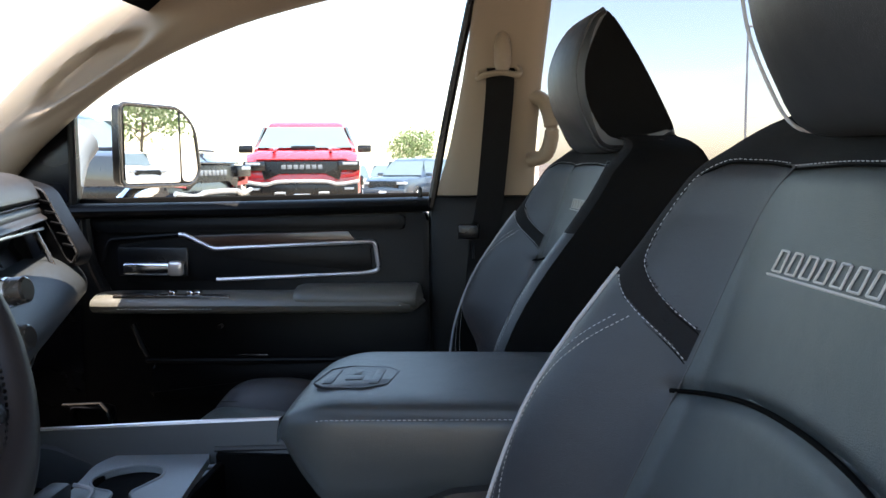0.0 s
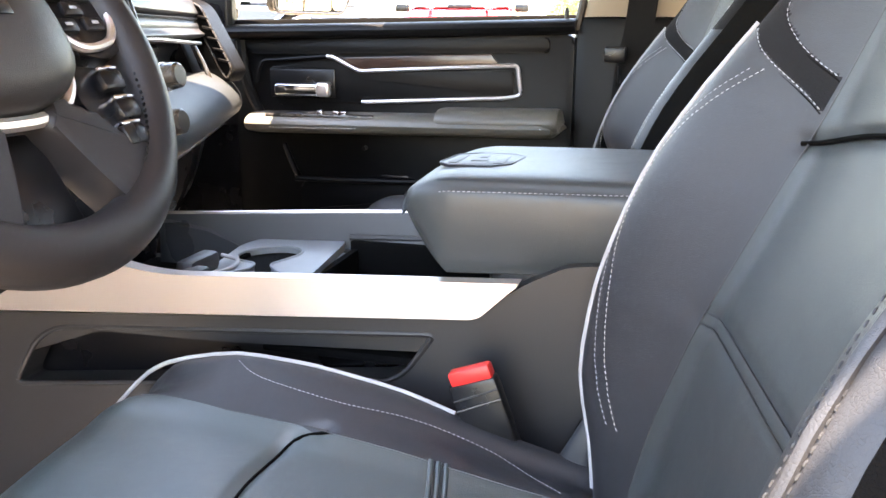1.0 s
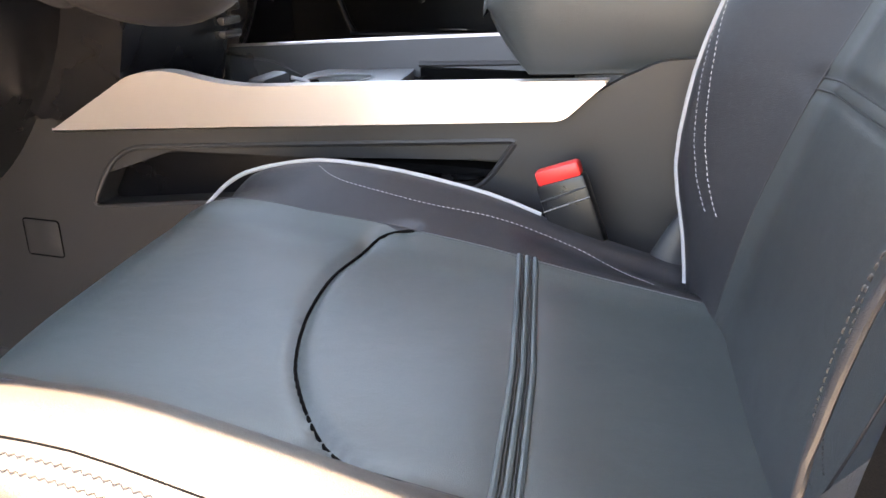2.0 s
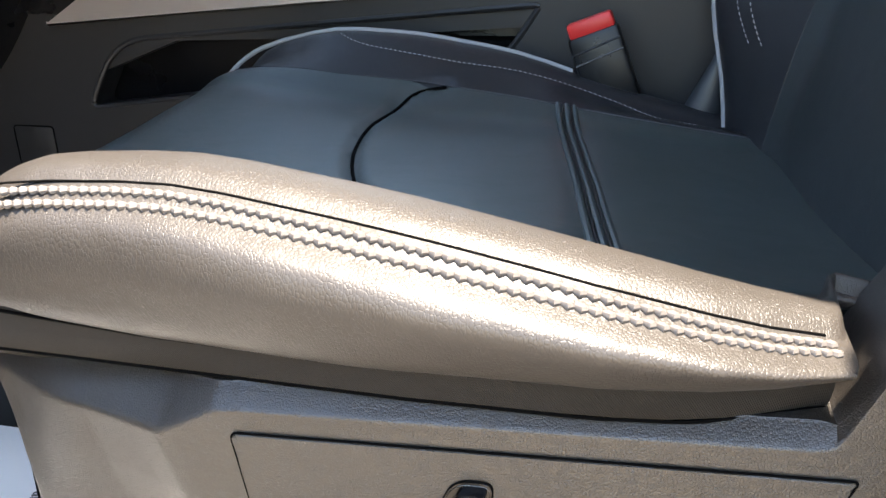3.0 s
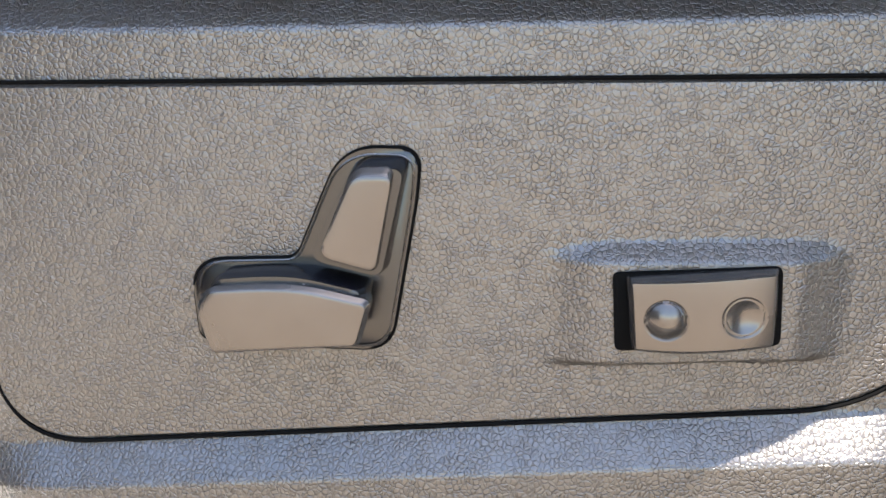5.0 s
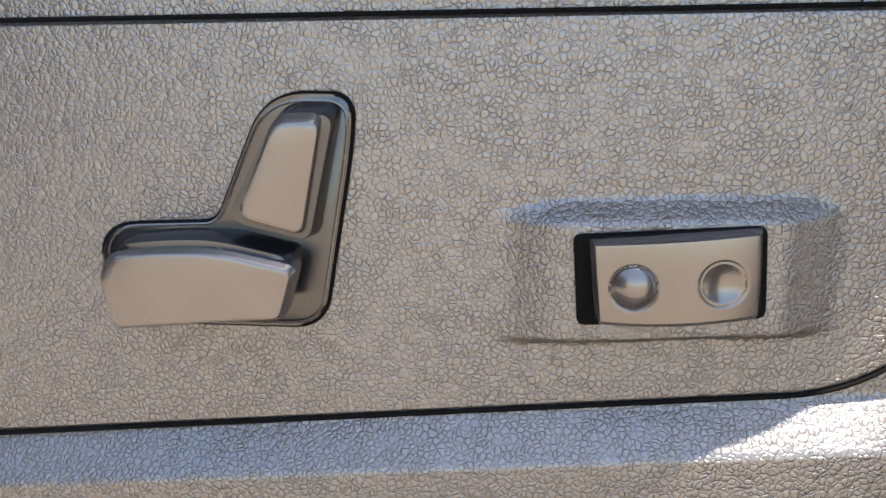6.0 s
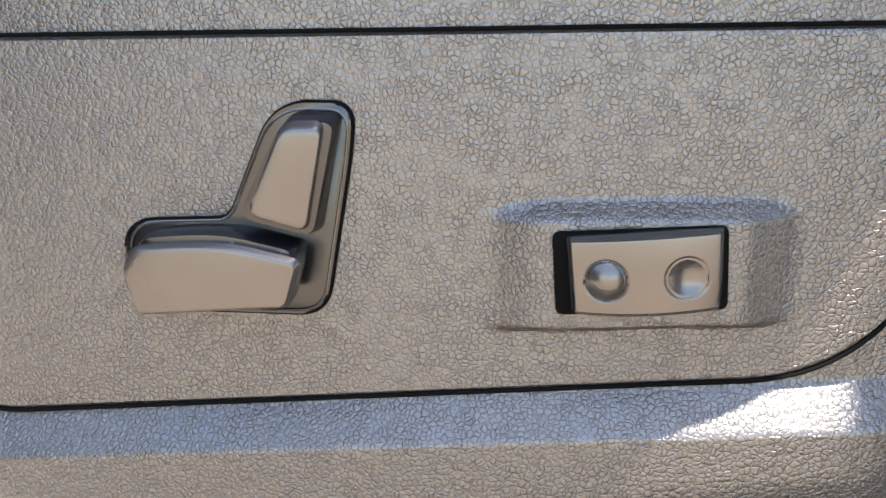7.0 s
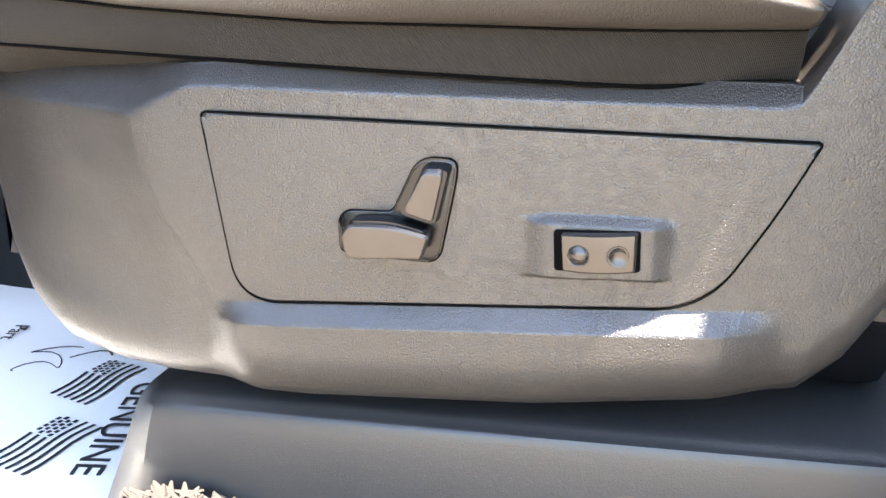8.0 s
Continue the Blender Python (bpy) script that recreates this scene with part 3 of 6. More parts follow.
def side_profile(x, zs):
    """The outer side of the cushion at x, from its lower edge up to the crest at zs."""
    lb = ip(x, LEATHER_LOW)
    hh = zs - lb
    bul = ip(x, [(-0.47, -0.36, -0.26), (0.0, 0.5, 1.0)])
    return spline([(-0.286, lb + 0.001), (-0.300, lb), (-0.307 - 0.006 * bul, lb + 0.07 * hh), (-0.313 - 0.010 * bul, lb + 0.24 * hh), (-0.3175 - 0.0145 * bul, lb + 0.56 * hh),
                   (-0.3175 - 0.0115 * bul, zs - min(0.017, 0.26 * hh)), (-0.312, zs - min(0.007, 0.12 * hh)), (-0.3025, zs - 0.001)], 40)


def seat(cy, s, dx, driver):
    """A bucket seat on the line y = cy; s: +1 when the console lies towards +y."""
    who = "driver" if driver else "passenger"
    root = thing(who + "_seat", "black leather bucket seat with grey piping and pale stitching", "car seat", "front seats", (dx, cy, 0.61))
    base = Vector((dx, cy, 0.61))

    def add(name, geo, mat, parent=None, label="", shade=True, skew=SHEAR):
        G = geo[0]
        if name in ("backrest", "back_shell") or (parent is not None and parent.name.startswith("backrest")):
            # the outer wing flares low down
            G = [(x, w if w > -0.15 else -0.15 + (w + 0.15) * (1 + 0.24 * float(smooth(1.42, 1.25, z)) - 0.75 * float(smooth(1.10, 0.99, z))), z) for x, w, z in G]
        V = [(v[0] - skew * s * v[1], s * v[1], v[2] - 0.61) for v in G]
        return part(name, (V, geo[1]), mat, parent or root, label, shade)

    # cushion
    rings, outer = [], []
    for x in np.r_[np.linspace(-0.569, -0.47, 26), np.linspace(-0.466, 0.15, 124)]:
        top = spline(cushion_top(x), 90)
        ew = ip(x, EDGE)
        grid = np.r_[np.linspace(-0.300, -0.190, 26), np.linspace(-0.190, ew, 42)[1:], np.linspace(ew, 0.272, 24)[1:]]
        top = np.c_[grid, np.interp(grid, top[:, 0], top[:, 1])]
        d1 = curve_distance(np.c_[top[:, 0], np.full(len(top), x)], THIGH)
        d2 = curve_distance(np.c_[top[:, 0], np.full(len(top), x)], WELT)
        top[:, 1] -= seam_dip(d1, 0.007, 0.006) + seam_dip(d2, 0.002, 0.016)
        zs, zp = top[0, 1], top[-1, 1]
        side_in = spline([(0.272, zp), (0.284, zp - 0.02), (0.288, (zp + 0.97) / 2), (0.280, 0.985), (0.26, 0.955)], 16)[1:]
        low = [(0.1, 0.95), (-0.1, 0.95), (-0.270, 0.985)]
        lb = ip(x, LEATHER_LOW)
        side_out = side_profile(x, zs)
        L = np.array([*top, *side_in, *low, *(side_out + np.array((0.006, -0.001)))])
        k = roll(x)
        L[:90, 1] -= 0.003 * smooth(-0.185, -0.20, L[:90, 0])
        L[:, 0] = taper(L[:, 0], x)
        L[:, 1] = 0.95 + (L[:, 1] - 0.95) * max(k, 0.03)
        L[:, 0] *= 1 - 0.10 * (1 - k)
        rings.append(np.c_[np.full(len(L), x) - 0.05 * (L[:, 0] / 0.3) ** 2 * -(1 - smooth(-0.57, -0.40, x)) + 0.03 * (L[:, 0] < 0) * (L[:, 0] / 0.3) ** 2 * (1 - smooth(-0.57, -0.30, x)), L[:, 0], L[:, 1]])
        upper = top[:26]
        B = np.r_[side_out, upper, upper[::-1] + np.array((0.0, -0.006)), side_out[::-1] + np.array((0.008, 0.0))]
        B[:, 0] = taper(B[:, 0], x)
        B[:, 1] = 0.95 + (B[:, 1] - 0.95) * max(k, 0.03)
        B[:, 0] *= 1 - 0.10 * (1 - k)
        outer.append(np.c_[np.full(len(B), x) + 0.05 * (B[:, 0] / 0.3) ** 2 * (1 - smooth(-0.57, -0.40, x)) + 0.03 * (B[:, 0] / 0.3) ** 2 * (1 - smooth(-0.57, -0.30, x)), B[:, 0], B[:, 1]])
    cu = add("cushion", loft(rings), LEATHER_SKY_SHEEN)
    # upward part gets the paler sheen colour, the rest plain black leather
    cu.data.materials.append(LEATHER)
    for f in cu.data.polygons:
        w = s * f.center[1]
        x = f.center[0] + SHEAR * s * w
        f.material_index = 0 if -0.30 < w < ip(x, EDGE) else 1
    # driver side takes the sunlit copy of the leather
    add("side_bolster", loft(outer[6:]), LEATHER_SUNLIT if driver else LEATHER, cu, "grained leather bolster side")
    add("seam", joined(tube(np.array([(x, w, top_z(w, x) - 0.0058) for w, x in THIGH]), 0.0018, 6)), GAP, cu)
    for off in (-0.0085, 0.0, 0.0085):
        line = np.r_[np.linspace(WELT[0], WELT[1], 14), np.linspace(WELT[1], WELT[2], 14)[1:]]
        add("welt_seam", tube(np.array([(x + off, w, top_z(w, x + off) - 0.0008) for w, x in line]), 0.0030, 8, flat=0.9), LEATHER_SKY_SHEEN, cu)
    for off in (-0.0042, 0.0042):
        add("welt_seam", tube(np.array([(x + off, w, top_z(w, x + off) + 0.0002) for w, x in line]), 0.0010, 6), DARK_VINYL, cu)
    xs = np.linspace(-0.54, -0.09 if driver else 0.05, 60)
    add("piping", tube(np.array([(x, 0.272 * (1 - 0.10 * (1 - roll(x))), 0.95 + (soft(x, ZP) + 0.001 - 0.95) * roll(x)) for x in xs]), 0.0027 if driver else 0.0042, 8), PIPING, cu, "light grey piping")
    C = spline([(0.258, -0.353), (0.240, -0.317), (0.232, -0.218), (0.244, -0.09), (0.236, -0.02), (0.197, 0.032)], 60)
    add("stitching", stitches(np.array([(x, w, top_z(w, x)) for w, x in C]), (0, -0.3, 1), 0.0034, 0.0022, 0.0005, 0.0004), PIPING, cu)
    add("insert_seam", tube(np.array([(x, ip(x, EDGE), top_z(ip(x, EDGE), x) - 0.0004) for x in np.linspace(-0.47, 0.08, 50)]), 0.0009, 6), DARK_VINYL, cu)
    add("insert_seam", tube(np.array([(x, -ip(x, EDGE), top_z(-ip(x, EDGE), x) - 0.0004) for x in np.linspace(-0.47, 0.04, 50)]), 0.0009, 6), DARK_VINYL, cu)
    add("fabric_skirt", loft([[(x, float(taper(w, x)), z) for w, z in ((-0.2985, 1.008), (-0.2965, 0.990), (-0.2905, 0.9735 + 0.004 * float(smooth(-0.06, 0.0, x))), (-0.272, 0.962 + 0.008 * float(smooth(-0.06, 0.0, x))), (-0.26, 0.95), (0.26, 0.95), (0.26, 0.972), (-0.2, 0.972))] for x in np.linspace(-0.50, 0.018, 20)]), FABRIC, cu, "dark woven fabric band under the leather")
    # black tubes draw the shadow line under the leather and fabric edges
    xs = np.linspace(-0.50, 0.016, 60)
    add("leather_edge_shade", tube(np.array([(x, float(taper(-0.3005, x)), float(ip(x, LEATHER_LOW)) - 0.0004) for x in xs]), 0.0011, 6), GAP, cu)
    add("fabric_edge_shade", tube(np.array([(x, float(taper(-0.2895, x)), 0.9720 + 0.004 * float(smooth(-0.06, 0.0, x))) for x in xs]), 0.0012, 6), GAP, cu)
    if driver:
        # two rows of heavy saddle stitches on the outer bolster
        xs = np.linspace(-0.50, 0.012, 300)
        for down in (0.0022, 0.0112):
            P = []
            for x in xs:
                side = side_profile(x, float(soft(x, ZS)))[::-1]
                run = np.r_[0, np.cumsum(np.linalg.norm(np.diff(side, axis=0), axis=1))]
                w, z = np.interp(down, run, side[:, 0]), np.interp(down, run, side[:, 1])
                P.append((x, float(taper(w - 0.0008, x)) * (1 - 0.10 * (1 - roll(x))), 0.95 + (z + 0.0004 - 0.95) * roll(x)))
            P = np.array(P)
            d = np.r_[0, np.cumsum(np.linalg.norm(np.diff(P, axis=0), axis=1))]
            out = []
            q = 0.0
            while q < d[-1]:
                c = np.array([np.interp(q, d, P[:, j]) for j in range(3)])
                sl = math.atan2(np.interp(q + 0.01, d, P[:, 2]) - c[2], 0.01)
                out.append(tube([c + np.array((math.cos(sl) * e, -h, math.sin(sl) * e)) for e, h in ((-0.0027, -0.0022), (-0.0018, -0.0005), (0.0, 0.0005), (0.0018, -0.0005), (0.0027, -0.0022))], [0.0006, 0.0020, 0.0026, 0.0020, 0.0006], 8))
                q += 0.0063
            add("saddle_stitching", joined(*out), BEAD, cu, "heavy pale grey saddle stitching")
        add("crest_seam", tube(np.array([(x, float(taper(-0.2985, x)), 0.95 + (soft(x, ZS) + 0.0012 - 0.95) * roll(x)) for x in xs[::4]]), 0.0007, 6), GAP, cu)

    # backrest
    rings = []
    U = np.sin(np.linspace(-1, 1, 110) * math.pi / 2)
    for z in np.r_[np.linspace(0.955, 1.40, 90), np.linspace(1.4025, 1.585, 74), 1.585 + 0.037 * np.sin(np.linspace(0.06, 1, 20) * math.pi / 2)]:
        half = ip(z, HALF)
        wi = np.interp(z, INSERT[::-1, 1], INSERT[::-1, 0]) * min(1.0, half / 0.30)
        side = wi + (half - wi) * np.sin(np.linspace(0, math.pi / 2, 61))
        W = np.r_[-side[::-1], np.linspace(-wi, wi, 50)[1:-1], side]
        x = back_x(W, z)
        Q = np.c_[W, np.full(len(W), z)]
        for c, dep, wid in ((LUMBAR, 0.005, 0.008), (ARCH, 0.006, 0.006)):
            x = x + seam_dip(curve_distance(Q, c), dep, wid)
        x = x - seam_dip(curve_distance(Q, LUMBAR), 0.006, 0.0035)
        top = smooth(1.56, 1.622, z)
        x = x + 0.03 * top
        xb = soft(z, XC) + 0.125 - 0.02 * top
        Wb = U[::-4] * half * 0.93
        rings.append(np.r_[np.c_[x, W, np.full(len(W), z)], np.c_[xb - 0.05 * np.abs(Wb / half) ** 4, Wb, np.full(len(Wb), z)]])
    bk = add("backrest", loft(rings), LEATHER)
    bk.data.materials.append(LEATHER_ARM)
    bk.data.materials.append(SUEDE)
    zi = INSERT[::-1, 1]
    wi = INSERT[::-1, 0] * np.minimum(1.0, ip(zi, HALF) / 0.30)
    for f in bk.data.polygons:
        w, z = abs(f.center[1]), f.center[2] + 0.61
        yoke = np.interp(z, [1.431, 1.448, 1.472, 1.492, 1.526, 1.562, 1.578], [0.168, 0.193, 0.219, 0.234, 0.240, 0.230, 0.200])
        if z > 1.576 or (w > max(yoke, np.interp(z, zi, wi)) and z > np.interp(w, [0.170, 0.193, 0.217, 0.250], [1.405, 1.425, 1.444, 1.470])):
            f.material_index = 2
        elif w < np.interp(z, zi, wi):
            f.material_index = 1
    add("seam", tube(np.array([(back_x(w, z) + 0.002, w, z) for w, z in ARCH]), 0.0022, 6), GAP, bk)
    for off in (-0.005, 0.005):
        add("lumbar_seam", tube(np.array([(back_x(w, z + off) + 0.0005, w, z + off) for w, z in np.r_[np.linspace(LUMBAR[0], LUMBAR[1], 14), np.linspace(LUMBAR[1], LUMBAR[2], 14)[1:]]]), 0.0008, 6), DARK_VINYL, bk)
    for sg in (1, -1):
        zz = np.linspace(1.0, 1.475, 70)
        if driver or sg < 0:
            add("piping", tube(np.array([(back_x(0.90 * ip(z, HALF), z) - 0.0015, sg * 0.90 * ip(z, HALF), z) for z in zz]), 0.0024, 8), LEATHER if driver and sg < 0 else PIPING, bk, "leather piping" if driver and sg < 0 else "light grey piping")
        C = spline([(0.216, 1.436), (0.240, 1.402), (0.256, 1.36), (0.254, 1.291), (0.236, 1.225), (0.218, 1.148), (0.200, 1.099), (0.183, 1.073)], 70)
        for off in (0.0, 0.010):
            P = np.array([(back_x(w + off, z), sg * (w + off), z) for w, z in C[:-6]])
            add("stitching", stitches(P, (-1, 0, 0), 0.0034, 0.0022, 0.00045, 0.0004), LEATHER if driver and sg < 0 else THREAD if off == 0 else PIPING, bk)
        # yoke seams of the shoulder
        for pts in ([(0.124, 1.576), (0.169, 1.579), (0.200, 1.578), (0.230, 1.562), (0.240, 1.526), (0.234, 1.492), (0.219, 1.472), (0.193, 1.448), (0.168, 1.431)],
                    [(0.250, 1.470), (0.217, 1.444), (0.193, 1.425), (0.170, 1.405)], [(0.0, 1.577), (0.05, 1.577), (0.118, 1.574)]):
            C = spline(pts, 50)
            P = np.array([(back_x(w, z), sg * w, z) for w, z in C])
            add("yoke_stitching", stitches(P, (-1, 0, 0), 0.0034, 0.0022, 0.00045, 0.0004), PIPING, bk)
            add("yoke_seam", tube(P + np.array((0.0, 0.0, -0.003)), 0.0011, 6), GAP, bk)
        add("insert_seam", tube(np.array([(back_x(w * min(1.0, ip(z, HALF) / 0.30), z) + 0.0004, sg * w * min(1.0, ip(z, HALF) / 0.30), z) for w, z in INSERT]), 0.0009, 6), DARK_VINYL, bk)
    # embroidered word badge, as plain strokes
    cells = []
    for k in range(7):
        w0 = 0.098 - k * 0.0212
        cells += [((w0, 1.494), (w0 - 0.006, 1.510)), ((w0 - 0.006, 1.510), (w0 - 0.016, 1.510)), ((w0 - 0.017, 1.510), (w0 - 0.013, 1.494)), ((w0, 1.494), (w0 - 0.013, 1.494))]
    em = [tube([(back_x(w, z) - 0.0008, w, z) for w, z in np.linspace(a, b, 4)], 0.0010, 5) for a, b in cells]
    em += [tube([(back_x(w, z) - 0.0006, w, z) for w in np.linspace(0.104, -0.052, 8)], 0.0012, 5) for z in (1.4905,)]
    add("embroidery", joined(*em), THREAD, bk, "pale embroidered outline badge")

    rings = []
    for z in np.r_[np.linspace(0.96, 1.56, 40), 1.56 + 0.064 * np.sin(np.linspace(0.06, 1, 10) * math.pi / 2)]:
        half = ip(z, HALF)
        top = smooth(1.56, 1.622, z)
        x1 = soft(z, XC) + 0.135 - 0.02 * top
        edge = [(min(float(back_x(u * half, z)) + 0.03 * top - 0.0015 - 0.006 * top, x1 - 0.06), half * u + 0.0018 + 0.005 * top) for u in (0.955, 0.97, 0.985, 0.995, 1.0)]
        right = edge + [(x1 - 0.05, half * 1.006), (x1 - 0.012, half * 0.96), (x1, half * 0.8)]
        rings.append([(x, w, z) for x, w in right] + [(x, -w, z) for x, w in reversed(right)] + [(x1 - 0.02, -half * 0.9, z), (x1 - 0.02, half * 0.9, z)])
    add("back_shell", loft(rings), CLOTH_AND_SHADE, bk, "black cloth back and sides")

    # headrest, a leather front with a dark wedge behind it
    prof = [(0.278, 1.862), (0.252, 1.845), (0.226, 1.80), (0.214, 1.745), (0.223, 1.685), (0.250, 1.635), (0.282, 1.600), (0.33, 1.596), (0.398, 1.618), (0.405, 1.645), (0.345, 1.77), (0.292, 1.858)]
    prof = [(x, 1.60 + (z - 1.60) * 0.90) for x, z in prof]
    P = np.array(prof)
    c = P.mean(0)
    rings = []
    for w in 0.114 * np.sin(np.linspace(-1, 1, 36) * math.pi / 2):
        e = abs(w) / 0.114
        k = 1 - 0.10 * smooth(0.80, 1.0, e)
        Q = spline(c + (P - c) * k, 60, closed=True)
        Q[:, 0] += 0.035 * e * e * smooth(0.30, 0.20, Q[:, 0])
        rings.append(np.c_[Q[:, 0], np.full(60, w), Q[:, 1]])
    hr = add("headrest", loft(rings), LEATHER, None, "padded black headrest")
    for sg in (1, -1):
        Q = spline(c + (np.array(prof[:8]) - c) * 0.975, 40)
        Q[:, 0] += 0.024 * smooth(0.30, 0.20, Q[:, 0])
        add("piping", tube(np.c_[Q[:, 0], np.full(40, sg * 0.107), Q[:, 1]], 0.0015 if driver else 0.0016, 8), PIPING if driver else LEATHER, hr)
        side = spline(c + (np.array([(x, 1.60 + (z - 1.60) * 0.90) for x, z in ((0.285, 1.850), (0.268, 1.815), (0.252, 1.76), (0.254, 1.70), (0.270, 1.655), (0.295, 1.618), (0.34, 1.622), (0.394, 1.636), (0.398, 1.648), (0.345, 1.765), (0.296, 1.850))]) - c) * 0.985, 40, closed=True)
        add("headrest_side", prism([tuple(q) for q in side], lambda u, v, d, sg=sg: (u, sg * d, v), 0.08, 0.1145, 0.004), CLOTH_AND_SHADE, hr, "black cloth headrest side")
        add("headrest_post", tube([(0.335, sg * 0.06, 1.56), (0.335, sg * 0.06, 1.66)], 0.006, 10), CHROME, hr)

    add("pedestal", joined(box((-0.10, 0.02, 0.87), (0.44, 0.44, 0.18), 0.02), box((-0.06, 0.08, 0.70), (0.40, 0.30, 0.18), 0.02)), BLACK)
    return root, add


driver_seat, seat_add = seat(0.56, 1, 0.0, True)
seat(1.56, -1, -0.10, False)


def dadd(name, geo, mat, parent=None, label="", smooth=True):
    return seat_add(name, geo, mat, parent, label, smooth, 0.0)


dadd("hinge_sleeve", loft([[(a + r * math.cos(q), 0.275 + 0.5 * r * math.sin(q), z) for q in np.linspace(0, 2 * math.pi, 14, endpoint=False)]
                             for a, r, z in ((0.028, 0.006, 1.085), (0.024, 0.010, 1.062), (0.016, 0.016, 1.035), (0.008, 0.022, 1.008), (0.006, 0.026, 0.985), (0.008, 0.024, 0.965))]), DECK, None, "dark grey plastic hinge sleeve")

# ---------- side shield and switches of the driver seat ----------
CY = 0.56
face_y = lambda x: 0.2724 + 0.053 * x
PANEL = rounded([(-0.2555, 0.9450), (-0.2380, 0.8318), (0.0262, 0.8590), (0.0552, 0.9155), (0.0700, 0.9515)], [0.005, 0.026, 0.027, 0.03, 0.003], 12)
ZB = [(-0.455, -0.443, -0.428, -0.408, -0.378, -0.34, -0.30, -0.20, -0.06, 0.05, 0.08, 0.10, 0.118, 0.14, 0.18, 0.26), (0.890, 0.850, 0.817, 0.793, 0.773, 0.764, 0.762, 0.767, 0.782, 0.802, 0.808, 0.829, 0.864, 0.91, 0.98, 1.02)]
ZT = [(-0.455, -0.30, -0.25, -0.05, 0.058, 0.067, 0.079, 0.10, 0.14, 0.18, 0.26), (0.960, 0.966, 0.971, 0.9745, 0.977, 0.993, 1.018, 1.055, 1.11, 1.15, 1.20)]


def lip_z(x):
    """The height of the shelf below the inset panel."""
    return np.interp(x, [-0.26, -0.218, 0.020, 0.075], [0.8300, 0.8335, 0.8575, 0.8640])


def shield_y(x, z):
    y = face_y(x)
    lip = ramp(lip_z(x) - 0.0005, lip_z(x) - 0.0112, z) * smooth(-0.266, -0.226, x) * smooth(0.072, 0.030, x)
    y = y - 0.0098 * lip
    edge = np.interp(z, [0.780, 0.820, 0.836, 0.86, 0.90, 0.94], [-0.236, -0.246, -0.255, -0.272, -0.292, -0.303])
    turn = edge - x
    y = y + (np.interp(turn, [-0.010, 0.0, 0.020, 0.060, 0.180], [0.0, 0.0008, 0.0080, 0.0200, 0.042]) + 0.022 * smooth(-0.34, -0.46, x) ** 2) * smooth(0.68, 0.93, z)
    zb, zt = ip(x, ZB), ip(x, ZT)
    y = y + 0.03 * (1 - np.sqrt(np.clip(1 - np.clip((zb + 0.04 - z) / 0.04, 0, 1) ** 2, 0, 1)))
    n = np.interp(x, [-0.44, -0.303, -0.266, 0.05, 0.076], [0.022, 0.026, 0.0120, 0.0105, 0.002])
    y = y + 1.1 * n * ramp(zt - n, zt, z)
    return y


xs, cols = np.linspace(-0.455, 0.26, 220), []
for x in xs:
    z = np.sort(np.r_[np.linspace(ip(x, ZB), ip(x, ZT), 90), lip_z(x) + np.linspace(-0.0128, 0.0016, 40), ip(x, ZT) - np.linspace(0.0005, 0.024, 30)])
    y = shield_y(np.full(160, x), z)
    col = [(x, yy - CY, zz) for yy, zz in zip(y, z)] + [(x, 0.36 - CY, z[-1]), (x, 0.36 - CY, z[0])]
    cols.append(col)
shield = dadd("side_shield", loft(cols), VINYL, None, "charcoal grained plastic side shield")


def in_poly(u, v, poly):
    inside = False
    for (x1, y1), (x2, y2) in zip(poly, poly[1:] + poly[:1]):
        if (y1 > v) != (y2 > v) and u < (x2 - x1) * (v - y1) / (y2 - y1) + x1:
            inside = not inside
    return inside


def pod(x, z):
    """The raised pod round the lumbar switch."""
    a = smooth(-0.074, -0.054, x) * smooth(0.009, -0.005, x)
    b = ramp(0.9058 - 0.0022 * (1 - a), 0.9008, z - 0.040 * (x + 0.03)) * smooth(0.8690, 0.8720, z - 0.070 * (x + 0.04))
    return 0.0054 * a * b


# the inset panel: rows from its lower to its upper edge
zs = np.linspace(0.8385, 0.9505, 120)
PX = np.array(PANEL)
rows = []
for k, t in enumerate(np.linspace(0, 1, 130)):
    x = PX[:, 0].min() + 0.0004 + t * (np.ptp(PX[:, 0]) - 0.0008)
    cr = []
    for (x1, z1), (x2, z2) in zip(PANEL, PANEL[1:] + PANEL[:1]):
        if (x1 > x) != (x2 > x):
            cr.append(z1 + (z2 - z1) * (x - x1) / (x2 - x1))
    lo, hi = min(cr), max(cr)
    z = np.linspace(lo, hi, 140)
    e = np.minimum(z - lo, hi - z)
    y = face_y(x) - 0.0015 - pod(np.full(140, x), z) + 0.0022 * (1 - smooth(0, 0.0016, e))
    rows.append([(x, yy - CY, zz) for yy, zz in zip(y, z)] + [(x, face_y(x) + 0.006 - CY, hi), (x, face_y(x) + 0.006 - CY, lo)])
panel = dadd("switch_panel", loft(rows), VINYL, shield, "inset grained switch panel")
dadd("panel_gap", tube([(u, face_y(u) - 0.0010 - CY, v) for u, v in PANEL], 0.0007, 6, closed=True), GAP, shield)


def on_panel(u, v, d):
    return (u, face_y(u) - 0.0015 - d - CY, v)


BEZEL = rounded([(-0.1730, 0.8715), (-0.1745, 0.8955), (-0.1428, 0.8972), (-0.1288, 0.9294), (-0.1075, 0.9294), (-0.1083, 0.9168), (-0.1162, 0.8706), (-0.15, 0.8702)], [0.003, 0.010, 0.004, 0.011, 0.009, 0.02, 0.008, 0.002], 9)
